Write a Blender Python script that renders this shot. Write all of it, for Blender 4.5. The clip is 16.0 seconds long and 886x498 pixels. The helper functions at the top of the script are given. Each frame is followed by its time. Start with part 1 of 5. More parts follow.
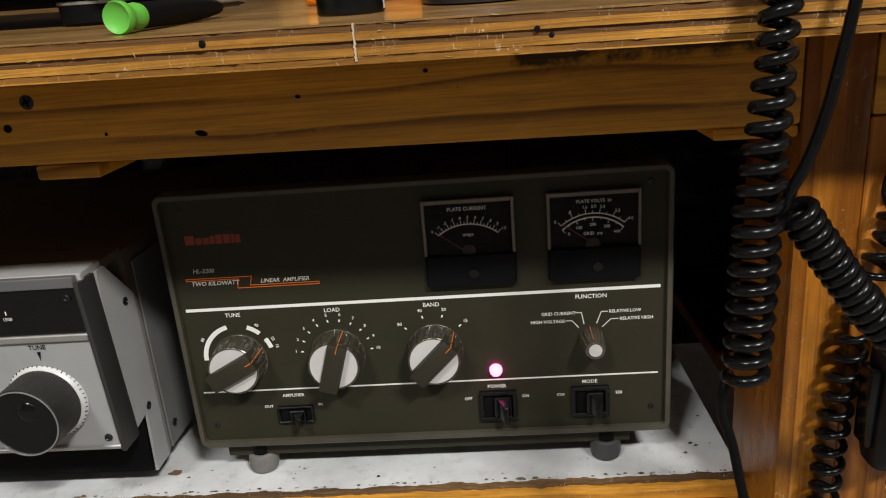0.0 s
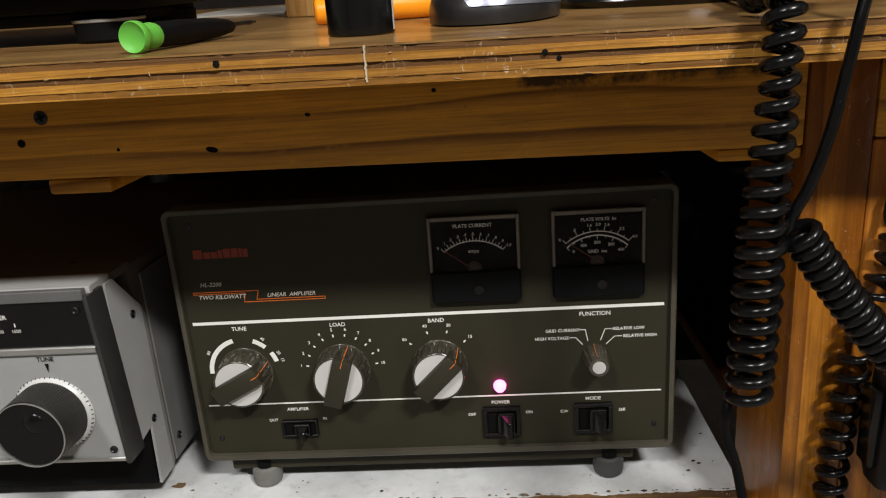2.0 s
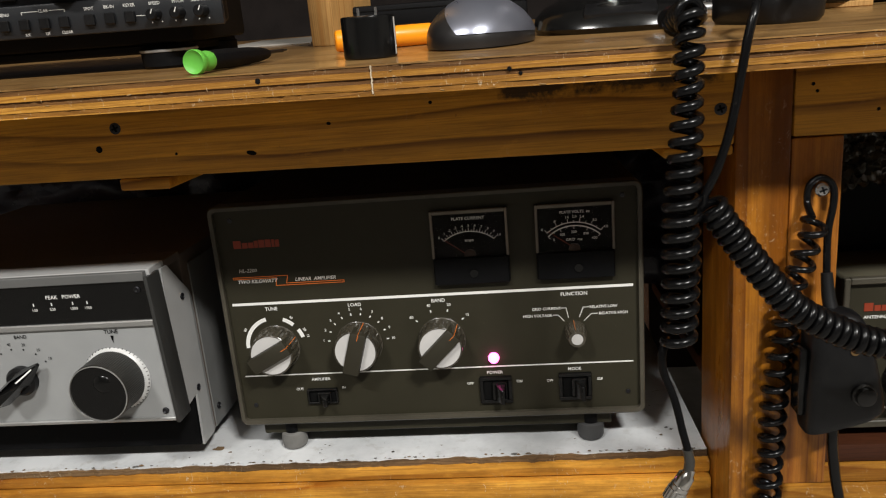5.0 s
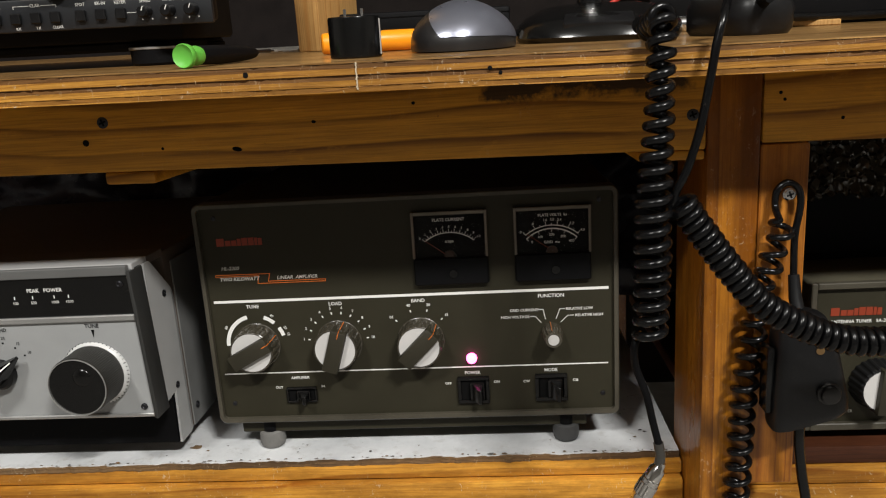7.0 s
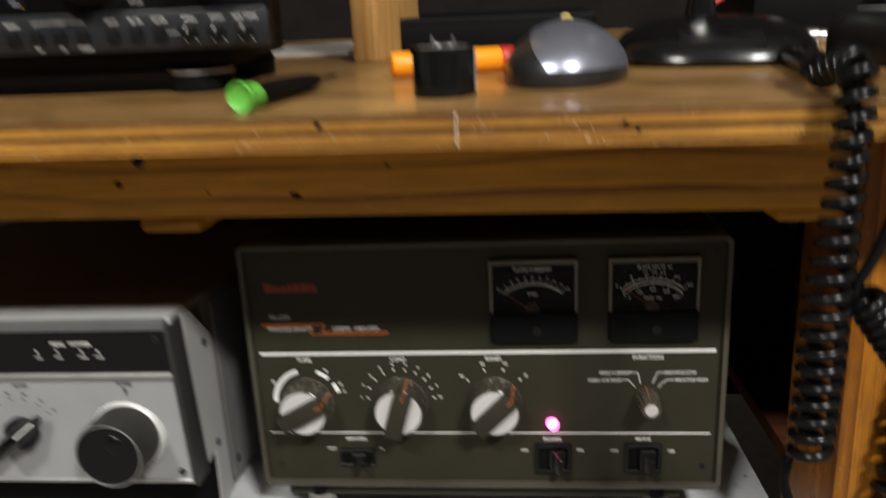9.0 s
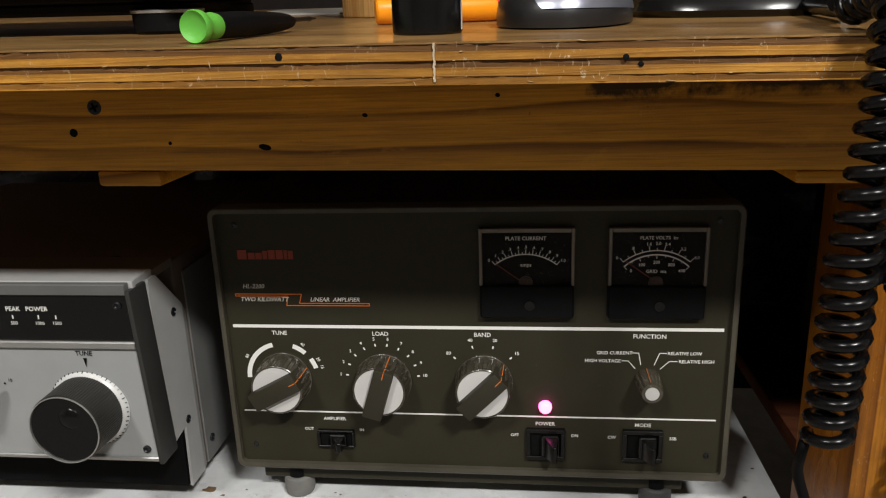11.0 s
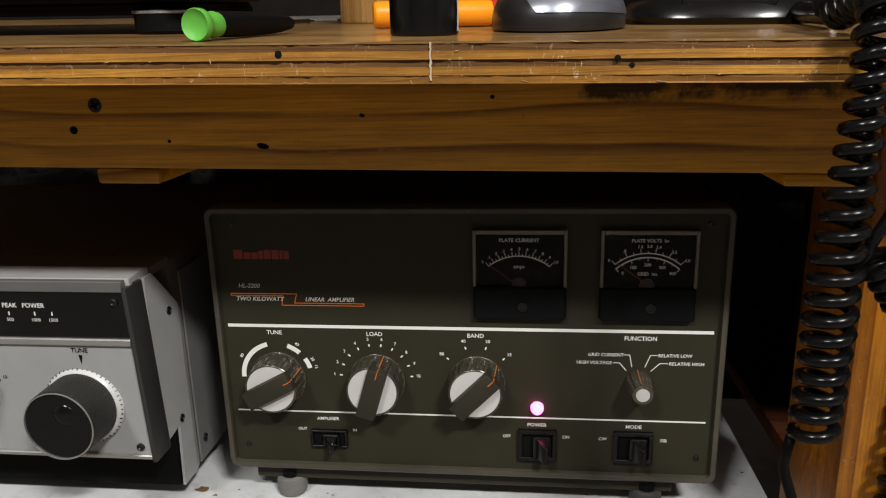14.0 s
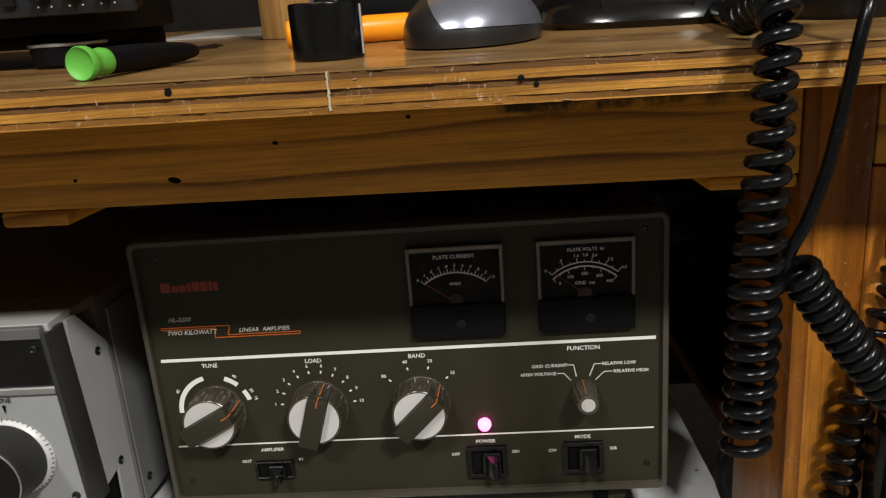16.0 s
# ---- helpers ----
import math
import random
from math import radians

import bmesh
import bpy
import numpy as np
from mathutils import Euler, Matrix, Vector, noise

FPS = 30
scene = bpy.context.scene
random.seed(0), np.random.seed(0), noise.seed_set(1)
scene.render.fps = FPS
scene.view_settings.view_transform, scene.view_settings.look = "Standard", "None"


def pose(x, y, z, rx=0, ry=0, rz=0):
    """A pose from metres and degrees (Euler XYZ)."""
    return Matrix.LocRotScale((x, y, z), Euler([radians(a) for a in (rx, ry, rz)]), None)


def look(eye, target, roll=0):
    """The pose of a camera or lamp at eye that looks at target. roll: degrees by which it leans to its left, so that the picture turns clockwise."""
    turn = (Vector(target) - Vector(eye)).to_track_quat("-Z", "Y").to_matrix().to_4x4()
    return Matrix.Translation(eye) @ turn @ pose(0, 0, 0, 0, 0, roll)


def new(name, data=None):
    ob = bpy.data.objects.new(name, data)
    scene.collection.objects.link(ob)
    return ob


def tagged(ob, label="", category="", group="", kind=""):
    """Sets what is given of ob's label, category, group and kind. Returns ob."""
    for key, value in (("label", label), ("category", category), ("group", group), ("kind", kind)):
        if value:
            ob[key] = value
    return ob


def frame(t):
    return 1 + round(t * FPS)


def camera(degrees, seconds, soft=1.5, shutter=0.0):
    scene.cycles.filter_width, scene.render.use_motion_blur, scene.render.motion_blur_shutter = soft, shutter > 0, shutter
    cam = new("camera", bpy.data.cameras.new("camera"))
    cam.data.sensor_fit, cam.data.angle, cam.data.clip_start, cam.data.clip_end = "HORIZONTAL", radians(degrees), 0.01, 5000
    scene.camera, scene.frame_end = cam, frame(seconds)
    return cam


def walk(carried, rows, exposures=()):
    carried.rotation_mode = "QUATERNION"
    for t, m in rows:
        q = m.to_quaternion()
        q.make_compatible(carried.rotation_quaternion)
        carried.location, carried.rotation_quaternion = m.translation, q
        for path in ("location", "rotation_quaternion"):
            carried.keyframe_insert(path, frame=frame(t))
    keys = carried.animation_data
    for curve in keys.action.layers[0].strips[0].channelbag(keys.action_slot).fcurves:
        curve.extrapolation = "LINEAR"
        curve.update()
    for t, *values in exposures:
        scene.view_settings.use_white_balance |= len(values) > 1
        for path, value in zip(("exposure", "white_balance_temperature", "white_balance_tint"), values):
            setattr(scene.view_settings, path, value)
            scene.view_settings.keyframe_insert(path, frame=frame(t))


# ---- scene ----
cam = camera(62.2, 16.0, soft=1.15, shutter=0.5)
PATH = [
    (0, (0.06, -0.513, 0.709), (-0.08, 1.38, 0.079), -4.7),
    (0.5, (0.059, -0.513, 0.71), (-0.078, 1.381, 0.082), -4.6),
    (1, (0.059, -0.514, 0.711), (-0.079, 1.382, 0.088), -4.5),
    (1.5, (0.058, -0.515, 0.71), (-0.081, 1.386, 0.104), -4.4),
    (2, (0.058, -0.517, 0.713), (-0.086, 1.387, 0.117), -4.2),
    (2.5, (0.057, -0.516, 0.712), (-0.082, 1.39, 0.122), -4.0),
    (3, (0.057, -0.514, 0.712), (-0.098, 1.391, 0.125), -4.5),
    (3.2, (0.057, -0.513, 0.714), (-0.124, 1.388, 0.122), -5.0),
    (5.3, (0.089, -0.629, 0.706), (-0.12, 1.297, 0.208), -4.9),
    (5.5, (0.09, -0.632, 0.704), (-0.109, 1.298, 0.218), -4.8),
    (6, (0.089, -0.636, 0.705), (-0.094, 1.296, 0.224), -4.5),
    (6.5, (0.088, -0.625, 0.691), (-0.076, 1.31, 0.213), -4.0),
    (7, (0.087, -0.634, 0.695), (-0.071, 1.304, 0.226), -3.6),
    (7.5, (0.091, -0.632, 0.699), (-0.06, 1.306, 0.228), -3.9),
    (8, (0.093, -0.63, 0.7), (-0.068, 1.304, 0.216), -4.1),
    (8.5, (0.081, -0.625, 0.711), (-0.107, 1.306, 0.227), -3.9),
    (8.7, (0.055, -0.577, 0.745), (-0.147, 1.351, 0.253), -3.8),
    (8.9, (0.023, -0.546, 0.761), (-0.186, 1.372, 0.231), -3.5),
    (9, (0.031, -0.537, 0.739), (-0.172, 1.376, 0.193), -3.0),
    (9.1, (0.05, -0.517, 0.722), (-0.167, 1.400, 0.197), -2.8),
    (9.2, (0.057, -0.505, 0.726), (-0.174, 1.408, 0.190), -2.8),
    (9.5, (0.035, -0.499, 0.697), (-0.22, 1.401, 0.125), -2.8),
    (10, (0.031, -0.5, 0.698), (-0.211, 1.406, 0.143), -2.5),
    (10.2, (0.043, -0.498, 0.708), (-0.195, 1.407, 0.147), -2.6),
    (12.3, (0.041, -0.508, 0.702), (-0.167, 1.402, 0.148), -1.1),
    (12.5, (0.041, -0.509, 0.698), (-0.167, 1.404, 0.153), -1.1),
    (13, (0.043, -0.507, 0.697), (-0.169, 1.409, 0.164), -1.2),
    (13.5, (0.041, -0.508, 0.701), (-0.173, 1.409, 0.172), -1.4),
    (14, (0.043, -0.508, 0.702), (-0.169, 1.409, 0.171), -1.4),
    (14.5, (0.045, -0.506, 0.701), (-0.156, 1.407, 0.155), -1.4),
    (15, (0.046, -0.505, 0.699), (-0.137, 1.41, 0.153), -2.0),
    (15.5, (0.056, -0.499, 0.708), (-0.09, 1.42, 0.165), -3.2),
    (16, (0.068, -0.489, 0.714), (-0.063, 1.43, 0.164), -4.4),
]
EXPOSURES = [(0, -0.04), (3.2, -0.04), (5.3, 0.06), (8.6, 0.06), (9.6, -0.04), (13, -0.1), (16, -0.1)]
walk(cam, [(t, look(eye, target, roll)) for t, eye, target, roll in PATH], EXPOSURES)

# ---------------------------------------------------------------- world and light
world = bpy.data.worlds.new("world")
scene.world = world
world.use_nodes = True
world.node_tree.nodes["Background"].inputs[0].default_value = (1.0, 0.86, 0.7, 1)
world.node_tree.nodes["Background"].inputs[1].default_value = 0.02



def ceiling_tube(energy, eye, target):
    lamp = bpy.data.lights.new("ceiling_tube", "AREA")
    lamp.shape, lamp.size, lamp.size_y = "RECTANGLE", 0.42, 0.09
    lamp.energy, lamp.color = energy, (1.0, 0.985, 0.945)
    new("ceiling_tube", lamp).matrix_basis = look(eye, target)


ceiling_tube(63.0, (1.0, -1.75, 2.3), (0.1, 0.0, 0.5))
ceiling_tube(30.0, (-0.75, -1.75, 2.3), (0.1, 0.0, 0.5))


# ---------------------------------------------------------------- mesh helpers
W = {}


def thing(name, m, label, category, group="", kind=""):
    ob = new(name)
    ob.empty_display_size = 0.02
    ob.matrix_basis = m
    W[ob.name] = m
    return tagged(ob, label, category, group, kind)


def mesh_of(name, bm, material, smooth=None):
    me = bpy.data.meshes.new(name)
    bmesh.ops.recalc_face_normals(bm, faces=bm.faces)
    bm.to_mesh(me)
    bm.free()
    if material:
        me.materials.append(material)
    if smooth is not None:
        me.shade_smooth()
        me.set_sharp_from_angle(angle=radians(smooth))
    return me


def part(name, bm, material, parent, label="", local=False, smooth=35, kind=""):
    """One mesh under a thing or a part. Its vertices are in the world's metres, or in the thing's own where local."""
    me = bm if isinstance(bm, bpy.types.Mesh) else mesh_of(name, bm, material, smooth)
    ob = new(name, me)
    ob.parent = parent
    ob.matrix_parent_inverse = Matrix() if local else W[parent.name].inverted()
    W[ob.name] = W[parent.name] if local else Matrix()
    return tagged(ob, label, kind=kind)


def solo(name, bm, material, label, category, m=None, smooth=35, kind="", group=""):
    ob = new(name, mesh_of(name, bm, material, smooth))
    if m is not None:
        ob.matrix_basis = m
    W[ob.name] = ob.matrix_basis.copy()
    return tagged(ob, label, category, group, kind)


def add_box(bm, x0, x1, y0, y1, z0, z1, bevel=0.0, seg=1, m=None):
    vs = [bm.verts.new((x, y, z)) for x in (x0, x1) for y in (y0, y1) for z in (z0, z1)]
    fs = [bm.faces.new([vs[i] for i in f]) for f in ((0, 1, 3, 2), (4, 6, 7, 5), (0, 4, 5, 1), (2, 3, 7, 6), (0, 2, 6, 4), (1, 5, 7, 3))]
    if bevel:
        es = list({e for f in fs for e in f.edges})
        r = bmesh.ops.bevel(bm, geom=es, offset=bevel, segments=seg, profile=0.5, affect="EDGES")
        vs = list({v for f in r["faces"] for v in f.verts} | {v for v in vs if v.is_valid})
    if m is not None:
        bmesh.ops.transform(bm, matrix=m, verts=[v for v in vs if v.is_valid])
    return bm


def box(x0, x1, y0, y1, z0, z1, bevel=0.0, seg=1, m=None):
    return add_box(bmesh.new(), x0, x1, y0, y1, z0, z1, bevel, seg, m)


def add_lathe(bm, profile, m, segs=32, flute=0.0, flutes=0, caps=True, upto=9.0):
    """Turns (radius, height) pairs about z, then places them by m. flute: depth of grooves round the rim."""
    rings = []
    for r, h in profile:
        if r <= 1e-6:
            rings.append([bm.verts.new(m @ Vector((0, 0, h)))])
            continue
        ring = []
        for i in range(segs):
            a = 2 * math.pi * i / segs
            rr = r - (flute if flutes and h < upto and (i * flutes * 2 // segs) % 2 else 0)
            ring.append(bm.verts.new(m @ Vector((rr * math.cos(a), rr * math.sin(a), h))))
        rings.append(ring)
    for a, b in zip(rings, rings[1:]):
        for i in range(segs):
            j = (i + 1) % segs
            q = [a[i % len(a)], a[j % len(a)], b[j % len(b)], b[i % len(b)]]
            q = list(dict.fromkeys(q))
            if len(q) > 2:
                bm.faces.new(q)
    for ring in (rings[0], rings[-1]):
        if caps and len(ring) > 2:
            bm.faces.new(ring)
    return bm


def lathe(profile, m, segs=32, flute=0.0, flutes=0, caps=True, upto=9.0):
    return add_lathe(bmesh.new(), profile, m, segs, flute, flutes, caps, upto)


def front(x, y, z):
    """A pose whose z axis points out of a front panel, towards -y."""
    return pose(x, y, z, 90, 0, 0)


def add_prism(bm, pts, y0, y1, m=None):
    """A polygon in x and z, from y0 to y1."""
    a = [bm.verts.new((x, y0, z)) for x, z in pts]
    b = [bm.verts.new((x, y1, z)) for x, z in pts]
    bm.faces.new(a), bm.faces.new(b[::-1])
    for i in range(len(pts)):
        j = (i + 1) % len(pts)
        bm.faces.new((a[i], b[i], b[j], a[j]))
    if m is not None:
        bmesh.ops.transform(bm, matrix=m, verts=a + b)
    return bm


def round_rect(x0, x1, z0, z1, r, n=5):
    out = []
    for cx, cz, a0 in ((x1 - r, z1 - r, 0), (x0 + r, z1 - r, 90), (x0 + r, z0 + r, 180), (x1 - r, z0 + r, 270)):
        out += [(cx + r * math.cos(radians(a0 + 90 * i / n)), cz + r * math.sin(radians(a0 + 90 * i / n))) for i in range(n + 1)]
    return out


def smooth_line(pts, n=8):
    """A Catmull-Rom line through the points."""
    p = [Vector(q) for q in pts]
    p = [2 * p[0] - p[1]] + p + [2 * p[-1] - p[-2]]
    out = []
    for i in range(1, len(p) - 2):
        for k in range(n):
            t = k / n
            a, b, c, d = p[i - 1], p[i], p[i + 1], p[i + 2]
            out.append(0.5 * (2 * b + (c - a) * t + (2 * a - 5 * b + 4 * c - d) * t * t + (3 * b - a - 3 * c + d) * t ** 3))
    out.append(p[-2])
    return out


def add_tube(bm, pts, radius, segs=8):
    pts = [Vector(p) for p in pts]
    n, prev, up = len(pts), None, None
    for i, p in enumerate(pts):
        d = (pts[min(i + 1, n - 1)] - pts[max(i - 1, 0)]).normalized()
        if up is None:
            up = d.orthogonal().normalized()
        up = (up - d * up.dot(d)).normalized()
        side = d.cross(up)
        r = radius(i / (n - 1)) if callable(radius) else radius
        ring = [bm.verts.new(p + (up * math.cos(2 * math.pi * k / segs) + side * math.sin(2 * math.pi * k / segs)) * r) for k in range(segs)]
        if prev:
            for k in range(segs):
                bm.faces.new((prev[k], prev[(k + 1) % segs], ring[(k + 1) % segs], ring[k]))
        else:
            bm.faces.new(ring)
        prev = ring
    bm.faces.new(prev[::-1])
    return bm


def tube(pts, radius, segs=8):
    return add_tube(bmesh.new(), pts, radius, segs)


def coil_line(axis, radius, turns, per=14, start=0.0, wobble=0.05):
    """Points of a coil round a line; radius and the spacing of its turns may vary along it."""
    ax = smooth_line(axis, 24)
    acc = [0.0]
    for a, b in zip(ax, ax[1:]):
        acc.append(acc[-1] + (b - a).length)
    out, up = [], Vector((0, -1, 0.2)).normalized()
    total = int(turns * per)
    for i in range(total + 1):
        t = i / total
        s = t * acc[-1]
        k = min(max(1, next((j for j, v in enumerate(acc) if v >= s), len(acc) - 1)), len(acc) - 1)
        f = (s - acc[k - 1]) / max(acc[k] - acc[k - 1], 1e-9)
        p = ax[k - 1].lerp(ax[k], f)
        d = (ax[k] - ax[k - 1]).normalized()
        up = (up - d * up.dot(d)).normalized()
        side = d.cross(up)
        r = (radius(t) if callable(radius) else radius) * (1 + wobble * noise.noise(Vector((t * turns * 0.7, start, 3.1))))
        a = 2 * math.pi * i / per + start
        out.append(p + (up * math.cos(a) + side * math.sin(a)) * r)
    return out


def lettering(parent, words, x, y, z, size, material, align="CENTER", lean=0.0, turn=0.0, wide=1.0, local=False, name="lettering", m=None):
    cu = bpy.data.curves.new(name, "FONT")
    cu.body, cu.size, cu.align_x, cu.align_y, cu.shear, cu.resolution_u = words, size, align, "CENTER", lean, 2
    cu.offset = size * 0.014
    tmp = new("tmp", cu)
    me = bpy.data.meshes.new_from_object(tmp.evaluated_get(bpy.context.evaluated_depsgraph_get()))
    bpy.data.objects.remove(tmp)
    bpy.data.curves.remove(cu)
    me.name = name
    me.transform((m if m is not None else pose(x, y, z, 90, 0, 0)) @ pose(0, 0, 0, 0, 0, turn) @ Matrix.Diagonal((wide, 1, 1, 1)))
    me.materials.clear()
    me.materials.append(material)
    return part(name, me, material, parent, "", local)


# ---------------------------------------------------------------- materials
def shader(name):
    m = bpy.data.materials.new(name)
    m.use_nodes = True
    return m, m.node_tree, m.node_tree.nodes["Principled BSDF"]


def link(nt, a, b):
    nt.links.new(a, b)


def ramp(nt, fac, stops):
    n = nt.nodes.new("ShaderNodeValToRGB")
    while len(n.color_ramp.elements) < len(stops):
        n.color_ramp.elements.new(0.5)
    for e, (p, c) in zip(n.color_ramp.elements, stops):
        e.position, e.color = p, (*c, 1) if len(c) == 3 else c
    link(nt, fac, n.inputs[0])
    return n.outputs[0]


def tex_noise(nt, vec, scale, detail=4.0, rough=0.55, distort=0.0):
    n = nt.nodes.new("ShaderNodeTexNoise")
    n.inputs["Scale"].default_value, n.inputs["Detail"].default_value = scale, detail
    n.inputs["Roughness"].default_value, n.inputs["Distortion"].default_value = rough, distort
    if vec is not None:
        link(nt, vec, n.inputs["Vector"])
    return n.outputs["Fac"]


def mapped(nt, scale=(1, 1, 1), loc=(0, 0, 0), rot=(0, 0, 0)):
    c, n = nt.nodes.new("ShaderNodeTexCoord"), nt.nodes.new("ShaderNodeMapping")
    n.inputs["Scale"].default_value, n.inputs["Location"].default_value = scale, loc
    n.inputs["Rotation"].default_value = [radians(a) for a in rot]
    link(nt, c.outputs["Object"], n.inputs["Vector"])
    return n.outputs[0]


def mixed(nt, fac, a, b, mode="MIX"):
    n = nt.nodes.new("ShaderNodeMix")
    n.data_type, n.blend_type = "RGBA", mode
    for s, v in ((n.inputs["Factor"], fac), (n.inputs["A"], a), (n.inputs["B"], b)):
        if isinstance(v, bpy.types.NodeSocket):
            link(nt, v, s)
        else:
            s.default_value = v if not isinstance(v, tuple) else (*v, 1) if len(v) == 3 else v
    return n.outputs["Result"]


def maths(nt, op, a, b=0.0, clamp=False):
    n = nt.nodes.new("ShaderNodeMath")
    n.operation, n.use_clamp = op, clamp
    for s, v in zip(n.inputs, (a, b)):
        if isinstance(v, bpy.types.NodeSocket):
            link(nt, v, s)
        else:
            s.default_value = v
    return n.outputs[0]


def bump(nt, bsdf, height, strength, dist=0.001):
    n = nt.nodes.new("ShaderNodeBump")
    n.inputs["Strength"].default_value, n.inputs["Distance"].default_value = strength, dist
    link(nt, height, n.inputs["Height"])
    link(nt, n.outputs[0], bsdf.inputs["Normal"])


def plain(name, col, rough=0.5, metal=0.0, vary=0.25, grain=900.0, bumpy=0.12, dust=0.0, spec=0.5, coat=0.0):
    """Paint, plastic or metal: two scales of variation in colour and gloss, a fine relief, and a little dust."""
    m, nt, b = shader(name)
    v = mapped(nt)
    big, fine = tex_noise(nt, v, 22.0, 5.0, 0.6), tex_noise(nt, v, grain, 2.0)
    dark = tuple(c * (1 - vary) for c in col)
    light = tuple(min(1, c * (1 + vary)) for c in col)
    c = ramp(nt, big, [(0.3, dark), (0.7, light)])
    c = mixed(nt, maths(nt, "MULTIPLY", fine, 0.25), c, dark)
    if dust:
        d = ramp(nt, tex_noise(nt, v, 260.0, 6.0, 0.75), [(0.62, (0, 0, 0)), (0.74, (1, 1, 1))])
        c = mixed(nt, maths(nt, "MULTIPLY", d, dust), c, (0.35, 0.31, 0.25))
    link(nt, c, b.inputs["Base Color"])
    link(nt, maths(nt, "ADD", maths(nt, "MULTIPLY", big, 0.22), rough - 0.11, True), b.inputs["Roughness"])
    b.inputs["Metallic"].default_value = metal
    b.inputs["Specular IOR Level"].default_value = spec
    b.inputs["Coat Weight"].default_value = coat
    if bumpy:
        bump(nt, b, fine, bumpy, 0.0003)
    return m


def wood(name, light, dark, axis="x", rough=0.45, ring=38.0, seed=0.0, worn=0.3, pale=0.0, stain=None, coat=0.0, ripple=0.0):
    """Softwood with stretched rings, fine pores and worn, dirty patches. pale: how strong its light scratches are; stain: (x0, x1, z0, z1) of a scorched mark."""
    m, nt, b = shader(name)
    k = {"x": (0.055, 1, 1), "y": (1, 0.055, 1), "z": (1, 1, 0.055)}[axis]
    v = mapped(nt, k, (seed, seed * 1.7, seed * 0.6))
    bend = tex_noise(nt, mapped(nt, (k[0] * 4, k[1] * 0.6, k[2] * 0.6), (seed, seed, seed)), 9.0, 2.0, 0.5)
    wv = nt.nodes.new("ShaderNodeTexWave")
    wv.wave_type, wv.bands_direction = "BANDS", "Z" if axis == "x" else "X"
    wv.wave_profile = "SAW"
    wv.inputs["Scale"].default_value, wv.inputs["Distortion"].default_value = ring, 0.0
    push = nt.nodes.new("ShaderNodeVectorMath")
    push.operation = "ADD"
    link(nt, v, push.inputs[0])
    sc = nt.nodes.new("ShaderNodeVectorMath")
    sc.operation = "SCALE"
    sc.inputs["Scale"].default_value = 0.085
    cmb = nt.nodes.new("ShaderNodeCombineXYZ")
    for i in range(3):
        link(nt, bend, cmb.inputs[i])
    link(nt, cmb.outputs[0], sc.inputs[0])
    link(nt, sc.outputs[0], push.inputs[1])
    link(nt, push.outputs[0], wv.inputs["Vector"])
    rings = ramp(nt, wv.outputs["Fac"], [(0.0, (0.02,) * 3), (0.66, (0.16,) * 3), (0.93, (1, 1, 1)), (1.0, (0.1,) * 3)])
    pores = tex_noise(nt, mapped(nt, tuple(c * 1.0 if c == 1 else 0.03 for c in k), (seed, 0, seed)), 700.0, 3.0, 0.6)
    blot = tex_noise(nt, mapped(nt, tuple(c if c == 1 else 0.3 for c in k), (0, seed, 0)), 16.0, 5.0, 0.6)
    fade = ramp(nt, tex_noise(nt, mapped(nt, tuple(q if q == 1 else 0.12 for q in k), (seed * 2, 1, seed)), 26.0, 3.0, 0.6), [(0.30, (0.25,) * 3), (0.60, (1, 1, 1))])
    soft = tex_noise(nt, mapped(nt, tuple(q if q == 1 else 0.02 for q in k), (seed, seed, 2)), 120.0, 5.0, 0.65)
    c = mixed(nt, ramp(nt, soft, [(0.34, (0, 0, 0)), (0.7, (0.75,) * 3)]), light, tuple(0.5 * (p + q) for p, q in zip(light, dark)))
    c = mixed(nt, maths(nt, "MULTIPLY", rings, fade), c, dark)
    c = mixed(nt, maths(nt, "MULTIPLY", ramp(nt, pores, [(0.45, (0, 0, 0)), (0.75, (1, 1, 1))]), 0.45), c, tuple(q * 0.45 for q in dark))
    c = mixed(nt, maths(nt, "MULTIPLY", ramp(nt, blot, [(0.4, (0, 0, 0)), (0.68, (1, 1, 1))]), worn), c, tuple(q * 0.42 for q in dark))
    mott = tex_noise(nt, mapped(nt, tuple(q if q == 1 else 0.4 for q in k), (seed, 3, seed * 3)), 55.0, 6.0, 0.7)
    c = mixed(nt, maths(nt, "MULTIPLY", ramp(nt, mott, [(0.46, (0, 0, 0)), (0.72, (1, 1, 1))]), 0.08 + 0.55 * worn), c, tuple(q * 0.35 for q in dark))
    c = mixed(nt, maths(nt, "MULTIPLY", ramp(nt, mott, [(0.26, (1, 1, 1)), (0.42, (0, 0, 0))]), 0.35), c, tuple(min(1, q * 1.35) for q in light))
    streak = tex_noise(nt, mapped(nt, tuple(q if q == 1 else 0.035 for q in k), (seed * 1.3, 5, seed)), 85.0, 6.0, 0.7, 0.4)
    c = mixed(nt, maths(nt, "MULTIPLY", ramp(nt, streak, [(0.50, (0, 0, 0)), (0.64, (1, 1, 1))]), 0.12 + 0.5 * worn), c, tuple(q * 0.5 for q in dark))
    patch = tex_noise(nt, mapped(nt, tuple(q if q == 1 else 0.35 for q in k), (7, seed, seed)), 9.0, 4.0, 0.6)
    c = mixed(nt, maths(nt, "MULTIPLY", ramp(nt, patch, [(0.45, (0, 0, 0)), (0.70, (1, 1, 1))]), 0.15 + 0.45 * worn), c, dark)
